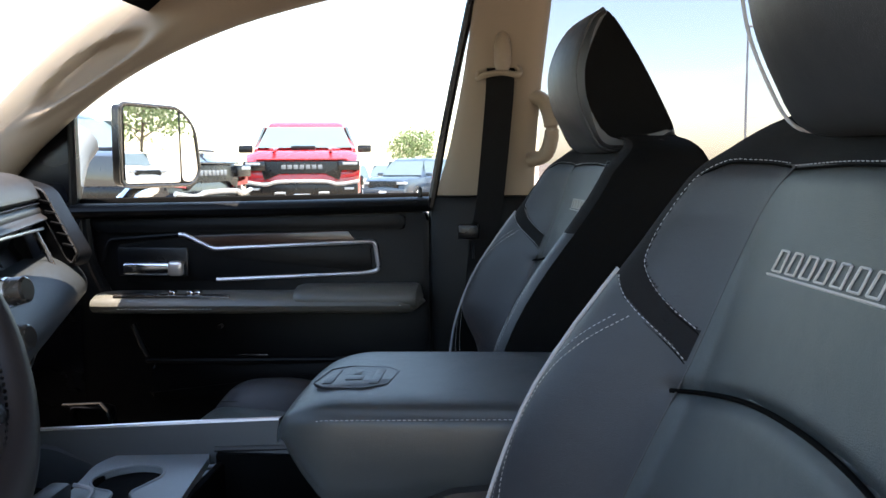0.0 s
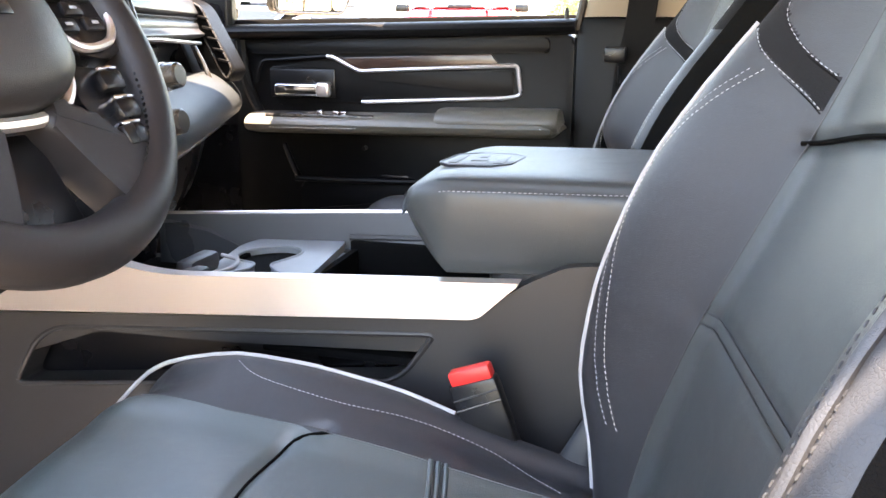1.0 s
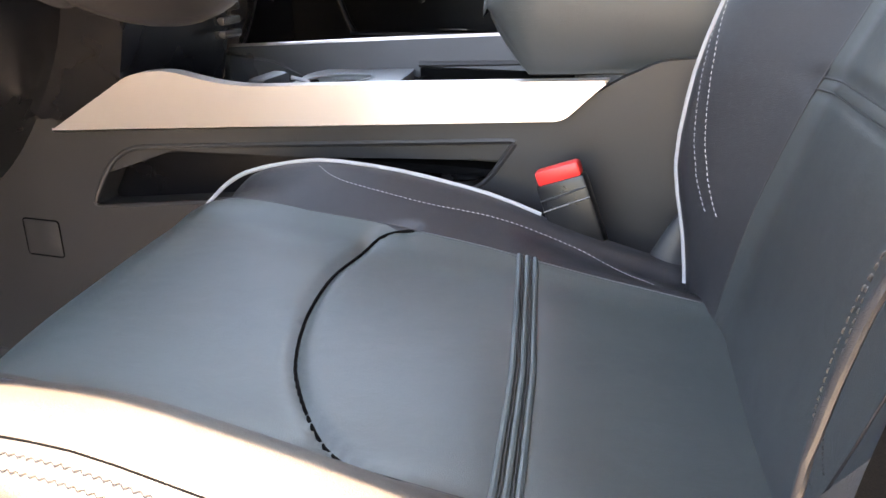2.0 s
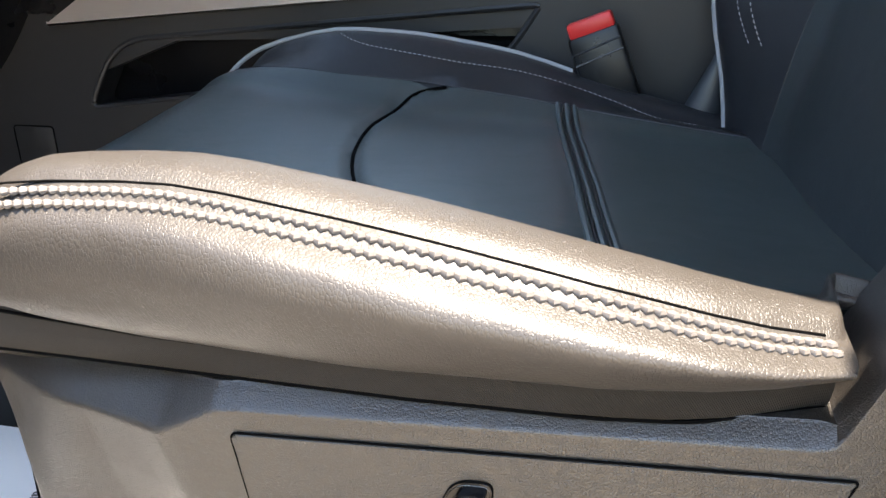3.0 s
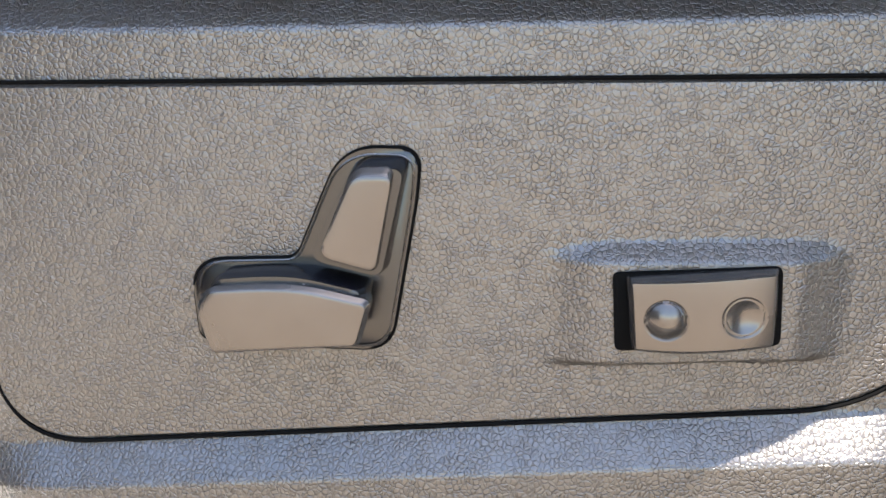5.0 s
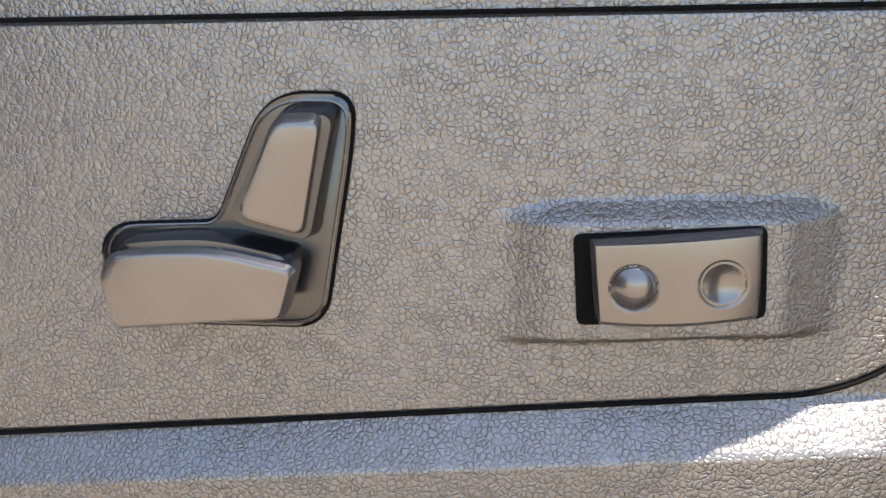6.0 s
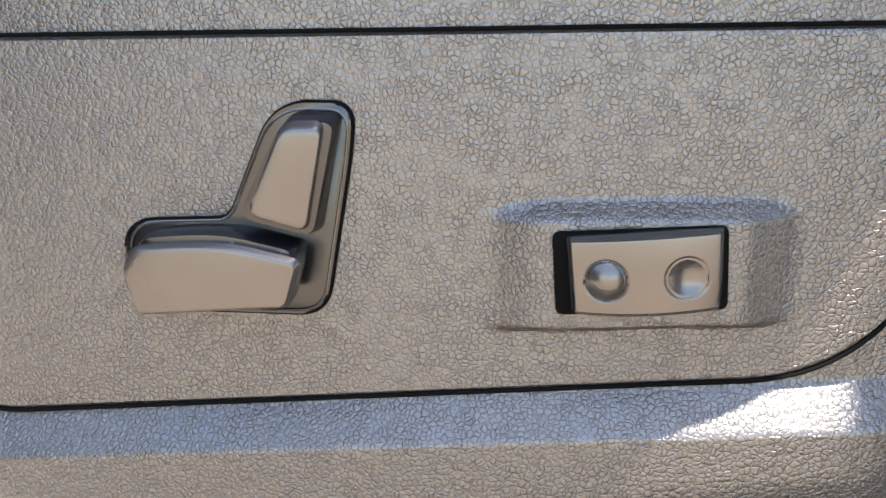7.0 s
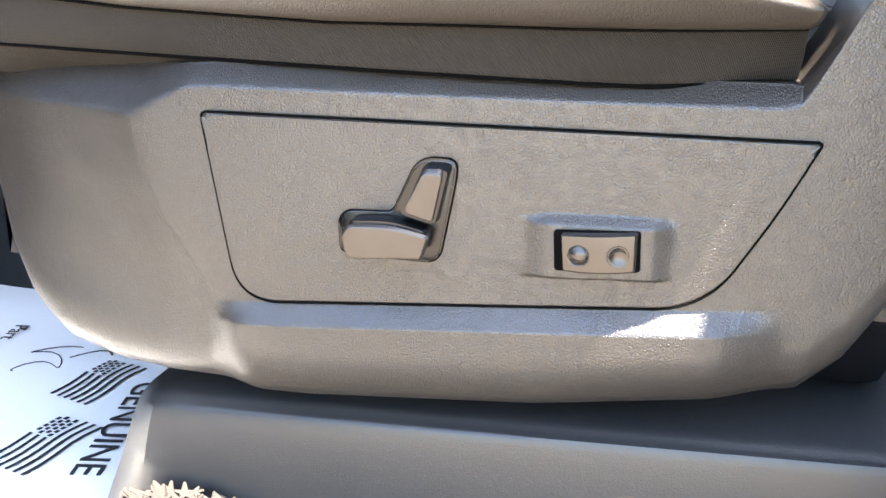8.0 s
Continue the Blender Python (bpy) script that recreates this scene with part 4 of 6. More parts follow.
bez = dadd("switch_bezel", prism(BEZEL, on_panel, -0.001, 0.0016, 0.0008), GLOSS, panel, "black switch surround")
dadd("bezel_gap", tube([on_panel(u, v, 0.0003) for u, v in BEZEL], 0.0008, 6, closed=True), GAP, panel)
mid = np.array((-0.130, 0.893))
INNER = [tuple(mid + (np.array(p) - mid) * np.array((0.955, 0.955))) for p in BEZEL]
dadd("bezel_rim", tube([on_panel(u, v, 0.0017) for u, v in INNER], 0.0004, 6, closed=True), SATIN, bez)


def keyed(poly, d0, d1, waist, chamfer, top):
    """A key drawn out of the panel: its upper edge has a wide chamfer, the others narrow ones."""
    P = np.array(poly)
    c = P.mean(0)
    hi = P[:, 1].max()
    rings = []
    prof = [(d0, 1 - waist, 0.0), (d1 - chamfer, 1.0, 0.0)]
    prof += [(d1 - chamfer * (1 - q), 1 - 0.045 * q, q) for q in (0.06, 0.5, 0.90)] + [(d1 - chamfer * 0.03, 0.952, 0.97), (d1, 0.945, 1.0), (d1 + 0.0001, 0.85, 1.0), (d1 + 0.0003, 0.4, 1.0)]
    for dd, k, q in prof:
        ring = []
        for u, v in P:
            drop = top * min(q, 1) * float(smooth(hi - 0.010, hi - 0.005, v))
            ring.append(on_panel(c[0] + (u - c[0]) * k, c[1] + (v - c[1]) * k - drop * k, dd))
        rings.append(ring)
    return loft(rings)


KEY = rounded([(-0.1640, 0.8727), (-0.1676, 0.8860), (-0.1640, 0.8922), (-0.1500, 0.8936), (-0.1370, 0.8938), (-0.1180, 0.8900), (-0.1216, 0.8768)], [0.002, 0.004, 0.003, 0.01, 0.01, 0.0025, 0.002], 7)
dadd("cushion_key_neck", keyed([(-0.1435 + (u + 0.1428) * 0.93, v + 0.0022) for u, v in KEY], -0.001, 0.0125, 0.0, 0.003, 0.0005), GLOSS, bez)
dadd("cushion_key", keyed(KEY, 0.008, 0.0165, 0.03, 0.0016, 0.0009), SATIN, bez, "satin grey seat switch")
RKEY = rounded([(-0.1342, 0.9003), (-0.1178, 0.8962), (-0.1125, 0.9256), (-0.1240, 0.9252)], [0.004, 0.003, 0.003, 0.004], 7)
rmid = np.array((-0.1222, 0.9110))
dadd("recline_key_neck", keyed([tuple(rmid + (np.array(p) - rmid) * np.array((1.30, 1.16))) for p in RKEY], -0.001, 0.0090, -0.05, 0.008, 0.002), GLOSS, bez)
dadd("recline_key", keyed(RKEY, 0.0, 0.0115, -0.04, 0.0022, 0.0016), SATIN, bez, "satin grey recline switch")

LUM = [(-0.0522, 0.8752), (-0.0540, 0.8976), (-0.0098, 0.9009), (-0.0082, 0.8787)]
slot = dadd("switch_slot", prism(rounded(LUM, 0.002), on_panel, 0.001, 0.0066, 0.0003), GAP, panel, "black switch slot")
rows = []
for t in np.linspace(0, 1, 120):
    u0, u1 = -0.0479 + t * 0.0377, -0.0502 + t * 0.0390
    v0, v1 = np.interp(t, [0, 1], [0.8769, 0.8799]) - 0.0007 * (1 - (2 * t - 1) ** 2), np.interp(t, [0, 1], [0.8968, 0.9006])
    col = []
    for q in np.linspace(0, 1, 84):
        v, u = v0 + q * (v1 - v0), u0 + q * (u1 - u0)
        d = 0.0110 + 0.0022 * (1 - (2 * t - 1) ** 2) + 0.0007 * (1 - (2 * q - 1) ** 2) - 0.0012 * ramp(0.965, 1.0, q) - 0.0012 * smooth(0.05, 0.0, q) - 0.0030 * (smooth(0.035, 0, t) + smooth(0.965, 1, t))
        for cu_, cv, sg in ((-0.0397, 0.8869, 1), (-0.0197, 0.8885, -1)):
            rr = math.hypot(u - cu_, v - cv) / 0.0053
            if rr < 1.12:
                d += sg * 0.0019 * max(0, 1 - rr * rr) - 0.0004 * (1 - smooth(0, 0.10, abs(rr - 1)))
        col.append(on_panel(u, v, d))
    rows.append(col + [on_panel(u1, v1, 0.005), on_panel(u0, v0, 0.005)])
dadd("lumbar_key", loft(rows), SATIN, slot, "satin grey lumbar rocker with two round dimples")

riser = thing("seat_riser", "dark plastic riser under the driver seat beside the sill", "seat riser", at=(-0.10, 0.35, 0.61))
rr = []
for x in np.linspace(0, 1, 40):
    e = smooth(0.05, 0.0, x)
    xx = -0.350 + 0.632 * x
    zt = 0.742 + 0.0945 * (xx + 0.318) - 0.012 * e
    yo = 0.275 + 0.030 * e
    rr.append([(xx + 0.10 - 0.30 * (zt - z) * smooth(0.12, 0.0, x), y - 0.35, z - 0.61) for y, z in
               spline([(0.62, zt - 0.02), (0.40, zt - 0.004), (yo + 0.03, zt), (yo + 0.008, zt - 0.003), (yo, zt - 0.014), (yo - 0.005, 0.68), (yo - 0.008, 0.615), (0.4, 0.612), (0.62, 0.612)], 44)])
rc = part("riser_cover", loft(rr), RISER, riser)
part("cover_seam", tube([(-0.14 + 0.10, 0.2665 - 0.35, 0.665 - 0.61), (-0.06 + 0.10, 0.2665 - 0.35, 0.672 - 0.61)], 0.002, 6), GAP, rc)
fuzz = []
frng = random.Random(5)
for k in range(420):
    a, b = frng.uniform(-0.338, -0.225), frng.uniform(0.195, 0.262)
    h = 0.664 + 0.02 * (1 - ((a + 0.28) / 0.06) ** 2)
    fuzz.append(tube([(a, b, 0.61), (a + frng.uniform(-0.004, 0.004), b + frng.uniform(-0.004, 0.004), h), (a + frng.uniform(-0.012, 0.012), b + frng.uniform(-0.01, 0.01), h + frng.uniform(0, 0.008))], [0.004, 0.0035, 0.001], 4))
tagged(part("carpet_edge", joined(*fuzz), FRINGE), "frayed beige carpet edge beside the riser", "carpet edge", kind="stuff")
sill = tagged(part("trim_sill", joined(box((-0.15, 0.10, 0.60), (1.9, 0.10, 0.10), 0.02), box((-0.15, 0.02, 0.50), (1.9, 0.09, 0.20), 0.02)), DARK_VINYL), "dark door sill trim", "sill", kind="structure")

# ---------- paper floor mat ----------
mat_m = pose(-0.60, 0.50, 0.625, 0, -2, 0)
paper = thing("floor_mat", "white printed paper floor mat lying on the carpet", "floor mat", at=(-0.58, 0.43, 0.612))
pv, pf = [], []
for i in range(25):
    for j in range(21):
        u, v = i / 24 - 0.5, j / 20 - 0.5
        pv.append((u * 0.56 - 0.02 - 0.03 * v, v * 0.44, 0.006 + 0.0015 * math.sin(9 * u + 3 * v) + 0.001 * math.sin(17 * v - 5 * u)))
pf = [(i * 21 + j, (i + 1) * 21 + j, (i + 1) * 21 + j + 1, i * 21 + j + 1) for i in range(24) for j in range(20)]
sheet = part("sheet", (pv + [(x, y, z - 0.001) for x, y, z in pv], pf + [tuple(k + len(pv) for k in reversed(q)) for q in pf]), PAPER, paper)


def flat_ink(name, outline):
    """A printed mark that lies on the paper: its outline in (u, v)."""
    V = [(u, v, 0.0074 + 0.0015 * math.sin(9 * u / 0.60 + 3 * v / 0.44) + 0.001 * math.sin(17 * v / 0.44 - 5 * u / 0.60)) for u, v in outline]
    return part(name, (V, [tuple(range(len(V)))]), INK, paper, smooth=False)


def flag(cx, cy, a, size):
    ca, sa = math.cos(a), math.sin(a)
    R = lambda u, v: (cx + size * (u * ca + v * sa), cy + size * (u * sa - v * ca))
    for k in range(6):
        u0 = 0.42 if k >= 3 else 0.0
        us = np.linspace(u0, 1, 9)
        flat_ink("printed_stripe", [R(u, k * 0.11 + 0.03 * math.sin(6 * u)) for u in us] + [R(u, k * 0.11 + 0.045 + 0.03 * math.sin(6 * u)) for u in us[::-1]])
    for q in range(5):
        for e in range(4):
            u, v = 0.02 + 0.08 * q + 0.04 * (e % 2), 0.34 + 0.07 * e
            if u < 0.37:
                flat_ink("printed_star", [R(u, v), R(u + 0.055, v + 0.004), R(u + 0.055, v + 0.052), R(u, v + 0.048)])


flag(0.090, 0.075, -1.75, 0.080)
flag(0.118, -0.032, -1.75, 0.085)
for k, (u, v) in enumerate(((0.015, 0.135), (-0.02, 0.09))):
    q = np.linspace(0, 1, 22)
    line = [(u + 0.030 * math.cos(9 * t + k) * (1 - 0.4 * t), v - 0.055 * t + 0.008 * math.sin(17 * t + k), 0.0084) for t in q]
    part("printed_scrawl", tube(line, 0.0006, 4), INK, paper)
cu = bpy.data.curves.new("printed_word", "FONT")
cu.body = "GENUINE"
cu.size = 0.037
cu.align_x = "CENTER"
cu.extrude = 0.0003
cu.materials.append(INK)
wd = new("printed_word", cu)
wd.parent = paper
wd.matrix_local = pose(0.1175, -0.028, 0.0095, 0, 0, -75)

small = bpy.data.curves.new("printed_small_word", "FONT")
small.body = "Part"
small.size = 0.022
small.align_x = "CENTER"
small.extrude = 0.0003
small.materials.append(INK)
sw = new("printed_small_word", small)
sw.parent = paper
sw.matrix_local = pose(-0.103, 0.100, 0.0100, 0, 0, -76)

# ---------- centre console ----------
console = thing("center_console", "dark centre console with silver side strip, cup holders and armrest", "console", at=(-0.30, 1.06, 0.64))


def cpart(name, geo, mat, parent=None, label="", smooth=True):
    return part(name, moved(geo, Matrix.Translation((0.30, -1.06, -0.64))), mat, parent or console, label, smooth)


POCKET = rounded([(-0.748, 1.066), (-0.176, 1.111), (-0.222, 1.045), (-0.806, 0.972)], [0.05, 0.010, 0.03, 0.022], 7)
PC = [tuple(p) for p in POCKET]


def poly_depth(u, v, poly):
    P = np.array(poly + poly[:1])
    d = curve_distance(np.array([[u, v]]), P)[0]
    return d if in_poly(u, v, poly) else -d


top_of = lambda x: np.interp(x, [-1.05, -0.83, -0.70, -0.60, -0.117, -0.065, -0.02, 0.05, 0.45], [1.10, 1.10, 1.15, 1.145, 1.150, 1.185, 1.208, 1.216, 1.235])
SIDE = [(-1.05, 0.64), (0.45, 0.64), (0.45, 1.235), (0.05, 1.216), (-0.02, 1.208), (-0.065, 1.185), (-0.117, 1.150), (-0.60, 1.145), (-0.70, 1.15), (-0.83, 1.10), (-1.05, 1.10)]
on_side = lambda u, v, d: (u, 0.955 - d, v)
body = cpart("side_panel", plate(rounded(SIDE, 0.012), POCKET, on_side, 0.0, 0.05), DARK_VINYL, None, "dark grained console side with an open pocket")
cpart("pocket_back", box((-0.49, 0.965, 1.04), (0.72, 0.012, 0.20), 0.002), BLACK, body)
cpart("pocket_edge", tube([on_side(u, v, 0.048) for u, v in POCKET], 0.004, 8, closed=True), DARK_VINYL, body)
cap = cpart("access_cap", box((-0.905, 0.9060, 0.915), (0.064, 0.005, 0.056), 0.0015), DARK_VINYL, body, "square access cap")
cpart("cap_gap", tube([(-0.905 + a, 0.9045, 0.915 + b) for a, b in rounded([(-0.033, -0.029), (0.033, -0.029), (0.033, 0.029), (-0.033, 0.029)], 0.006)], 0.0012, 6, closed=True), GAP, body)
cols = [[(x, 1.215, 0.64), (x, 1.24, 0.66), (x, 1.245, 1.10 + 0.045 * (x + 0.4)), (x, 1.215, 1.10 + 0.045 * (x + 0.4))] for x in np.linspace(-1.05, 0.45, 10)]
cpart("side_panel", loft(cols), DARK_VINYL)
SIL = rounded([(-0.072, 1.1875), (-0.37, 1.1710), (-0.55, 1.160), (-0.645, 1.178), (-0.70, 1.170), (-0.835, 1.0885), (-0.121, 1.1395)], [0.003, 0.1, 0.05, 0.03, 0.02, 0.002, 0.012], 8)
cpart("silver_strip", prism(SIL, lambda u, v, d: (u, 0.903 - d - 0.03 * smooth(-0.75, -1.0, u), v), -0.012, 0.010, 0.004), SILVER, None, "satin silver side strip")
RAIL = [(-0.75, 1.160), (-0.62, 1.168), (-0.45, 1.180), (-0.22, 1.194)]
cpart("far_rail", tube(spline([(x, 1.228, z) for x, z in RAIL], 20), 0.0045, 8), SILVER, None, "satin silver rail edge")
cpart("far_wall", loft([[(x, 1.221, z), (x, 1.232, z), (x, 1.235, z - 0.07), (x, 1.204, z - 0.056)] for x, z in RAIL]), DECK, None, "dark grey far wall")
cpart("bin_ramp", loft([[(x, 1.205, z), (x, 1.222, z + 0.004), (x, 1.222, 1.07), (x, 1.198, 1.07)] for x, z in ((-0.75, 1.150), (-0.66, 1.140), (-0.59, 1.115), (-0.55, 1.112))]), DECK)
near = [(-0.80, 1.075), (-0.66, 1.125), (-0.45, 1.130), (-0.10, 1.150)]
cpart("near_wall", loft([[(x, 0.912, z + 0.006), (x, 0.925, z + 0.006), (x, 0.945, z - 0.06), (x, 0.912, z - 0.06)] for x, z in near]), DARK_VINYL)

# liner plate with two merging cup wells, a clip, and a bin behind it
deck_z = lambda x: 1.137 + 0.045 * (x + 0.45)
on_deck = lambda u, v, d: (u, v, deck_z(u) + d)
OUT = rounded([(-0.533, 0.934), (-0.577, 1.172), (-0.560, 1.217), (-0.418, 1.219), (-0.408, 1.195), (-0.374, 0.934)], [0.01, 0.03, 0.02, 0.012, 0.02, 0.01], 6)
EIGHT = [tuple(p) for p in spline([(-0.548, 1.110), (-0.535, 1.145), (-0.500, 1.162), (-0.463, 1.150), (-0.449, 1.118), (-0.458, 1.085), (-0.466, 1.055), (-0.444, 1.025), (-0.415, 1.000), (-0.411, 0.965), (-0.440, 0.942), (-0.480, 0.944), (-0.507, 0.965), (-0.506, 1.000), (-0.490, 1.030), (-0.496, 1.058), (-0.530, 1.076)], 90, closed=True)]
tray = cpart("tray", plate(OUT, EIGHT, on_deck, -0.012, 0.0), LINER, None, "grey liner plate with two merging cup wells")
# well and bin insides are near-black: the shade of their depth as colour
cpart("cup_well", loft([[on_deck(u, v, d) for u, v in EIGHT] for d in (-0.010, -0.075)]), CLOTH_AND_SHADE, tray)
cpart("cup_lip", tube([on_deck(u, v, 0.0) for u, v in EIGHT], 0.0022, 6, closed=True), LINER, tray)
clip = cpart("cup_clip", joined(box((-0.552, 1.000, deck_z(-0.55) + 0.012), (0.030, 0.075, 0.028), 0.008), box((-0.535, 0.965, deck_z(-0.53) + 0.008), (0.030, 0.035, 0.020), 0.007)), DARK_VINYL, tray, "dark grey cup clip")
cpart("clip_wire", tube(spline([on_deck(-0.548, 1.058, 0.012), on_deck(-0.522, 1.056, 0.006), on_deck(-0.512, 1.030, 0.004), on_deck(-0.515, 0.998, 0.004), on_deck(-0.528, 0.962, 0.008)], 24), 0.0032, 8), PIPING, clip, "pale clip edge")
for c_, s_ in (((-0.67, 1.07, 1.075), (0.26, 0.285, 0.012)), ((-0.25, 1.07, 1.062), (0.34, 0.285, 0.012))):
    cpart("bin_floor", box(c_, s_, 0.004), CLOTH_AND_SHADE, tray, "bin floor with its shade in the black colour")
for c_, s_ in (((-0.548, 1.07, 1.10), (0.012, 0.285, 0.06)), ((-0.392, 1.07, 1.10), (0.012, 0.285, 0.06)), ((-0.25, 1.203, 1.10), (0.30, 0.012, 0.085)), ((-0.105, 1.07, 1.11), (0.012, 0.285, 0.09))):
    cpart("bin_wall", box(c_, s_, 0.003), CLOTH_AND_SHADE, tray)
cpart("bin_rim", tube([(-0.405, 1.214, 1.144), (-0.12, 1.214, 1.158)], 0.007, 8), DARK_VINYL, tray)
cpart("bin_ring", tube([(-0.345 + 0.020 * math.cos(q), 1.015 + 0.028 * math.sin(q), 1.098) for q in np.linspace(0.6, 5.4, 24)], 0.006, 8), LINER, tray, "grey ring in the bin")

# armrest box
rings = []
for t in np.linspace(0, 1, 60):
    x = -0.232 + 0.62 * t
    e = min(1.0, t / 0.13)
    k = math.sqrt(max(0, 1 - (1 - e) ** 2))
    zt, zb = 1.262 + 0.040 * k + 0.004 * math.sin(3 * t), 1.262 - 0.080 * min(1, (t / 0.10) ** 0.8) + 0.030 * max(0, t - 0.1)
    y0, y1 = 0.955 - 0.040 * k, 1.195 + 0.030 * k
    zm = 1.255 + 0.03 * k
    rings.append([(x, y, z) for y, z in spline([(y0 + 0.03, zt), ((y0 + y1) / 2, zt + 0.004), (y1 - 0.03, zt), (y1, zm - 0.01), (y1 - 0.005, (zm + zb) / 2), (y1 - 0.012, zb + 0.01), (y1 - 0.03, zb),
                                                ((y0 + y1) / 2, zb), (y0 + 0.03, zb), (y0 + 0.012, zb + 0.01), (y0 + 0.002, (zm + zb) / 2), (y0, zm - 0.01), (y0 + 0.006, zm + 0.006)], 64, closed=True)])
ar = cpart("armrest", loft(rings), LEATHER_ARM, None, "padded black leather armrest lid")
P = [(x, np.interp(x, [-0.226, -0.21, -0.17, 0.3], [0.975, 0.935, 0.9165, 0.9155]), np.interp(x, [-0.226, -0.17, 0.3], [1.262, 1.286, 1.298])) for x in np.linspace(-0.226, 0.30, 60)]
cpart("stitching", stitches(P, (0, -0.8, 0.6), 0.0036, 0.0024, 0.0005, 0.0004), PIPING, ar)
cpart("armrest_base", box((0.16, 1.07, 1.13), (0.56, 0.27, 0.17), 0.02), DARK_VINYL)
BADGE = rounded([(-0.198, 1.005), (-0.190, 1.075), (-0.165, 1.092), (-0.115, 1.085), (-0.098, 1.065), (-0.105, 1.0), (-0.13, 0.982), (-0.178, 0.985)], 0.004, 3)
bd = cpart("badge_plate", prism(BADGE, lambda u, v, d: (u, v, 1.303 + 0.02 * (u + 0.15) + d), 0, 0.0040, 0.0015), LEATHER, ar, "embossed octagonal badge")
cpart("badge_rim", tube([(u, v, 1.3068 + 0.02 * (u + 0.15)) for u, v in BADGE], 0.0014, 6, closed=True), LEATHER, bd)
for q, (a, b, w, h) in enumerate(((-0.180, 1.036, 0.012, 0.070), (-0.150, 1.030, 0.022, 0.022), (-0.150, 1.058, 0.010, 0.026), (-0.122, 1.036, 0.012, 0.070))):
    cpart("badge_mark", box((a, b, 1.3068 + 0.02 * (a + 0.15)), (w, h, 0.0026), 0.0010), LEATHER, bd)

# buckle
bm4 = pose(-0.098, 0.835, 1.055, 0, -20, 0)
buckle = thing("seat_belt_buckle", "black seat belt buckle with a red release button", "seat belt buckle", at=(-0.098, 0.835, 0.955))
bl = lambda g: moved(moved(g, bm4), Matrix.Translation((0.098, -0.835, -0.955)))
bb = part("housing", bl(joined(box((0, 0, -0.012), (0.056, 0.022, 0.10), 0.005), box((0.0, 0, -0.10), (0.045, 0.014, 0.10), 0.004))), BLACK, buckle)
part("release_button", bl(box((0, 0.0, 0.044), (0.050, 0.019, 0.018), 0.004)), RED, buckle, "red release button")
part("ridge", bl(tube([(-0.027, -0.011, 0.020), (0.027, -0.011, 0.024)], 0.0012)), DARK_VINYL, bb)
part("ridge", bl(tube([(-0.027, -0.011, 0.008), (0.027, -0.011, 0.012)], 0.0012)), SATIN, bb)

# ---------- steering wheel ----------
WT = radians(31)
WC = Vector((-0.423, 0.503, 1.462))
WM = Matrix(((0, -math.sin(WT), math.cos(WT), WC.x), (1, 0, 0, WC.y), (0, math.cos(WT), math.sin(WT), WC.z), (0, 0, 0, 1)))
wheel = thing("steering_wheel", "black leather steering wheel with silver trim and rocker switches", "steering wheel", at=WC)
wm = Matrix.Translation(-WC) @ WM
wpart = lambda name, geo, mat, parent=None, label="": part(name, moved(geo, wm), mat, parent or wheel, label)
R0 = 0.1805
ang = np.linspace(0, 2 * math.pi, 80, endpoint=False)
rim_r = [0.0190 + 0.0035 * max(0, math.cos(2 * (a - 0.0))) ** 2 + 0.004 * max(0, -math.sin(a)) ** 4 for a in ang]
rings = []
for a, r in zip(ang, rim_r):
    rings.append([((R0 + r * math.cos(q)) * math.cos(a), (R0 + r * math.cos(q)) * math.sin(a), 1.15 * r * math.sin(q)) for q in np.linspace(0, 2 * math.pi, 16, endpoint=False)])
rings.append(rings[0])
rim = wpart("rim", loft(rings, caps=False), WHEEL, None, "smooth black leather rim")
hub = []
for t, k in ((-0.05, 0.8), (0.0, 1.0), (0.018, 0.98), (0.028, 0.92), (0.036, 0.75), (0.040, 0.35)):
    hub.append([(0.082 * k * np.sign(math.cos(q)) * abs(math.cos(q)) ** 0.75, -0.002 + 0.068 * k * np.sign(math.sin(q)) * abs(math.sin(q)) ** 0.75, t) for q in np.linspace(0, 2 * math.pi, 40, endpoint=False)])
hb = wpart("hub", loft(hub), DARK_VINYL, None, "dark padded airbag cover")
wpart("hub_mark", box((0, 0.0, 0.040), (0.03, 0.012, 0.003), 0.002), BLACK, hb)
wpart("hub_trim", tube([(0.085 * np.sign(math.cos(q)) * abs(math.cos(q)) ** 0.75, -0.004 + 0.072 * np.sign(math.sin(q)) * abs(math.sin(q)) ** 0.75, 0.004) for q in np.linspace(math.pi * 1.05, math.pi * 1.95, 30)], 0.006, 8), SILVER, hb, "satin silver hub edge")
flatw = lambda u, v, d: (u, v, d)
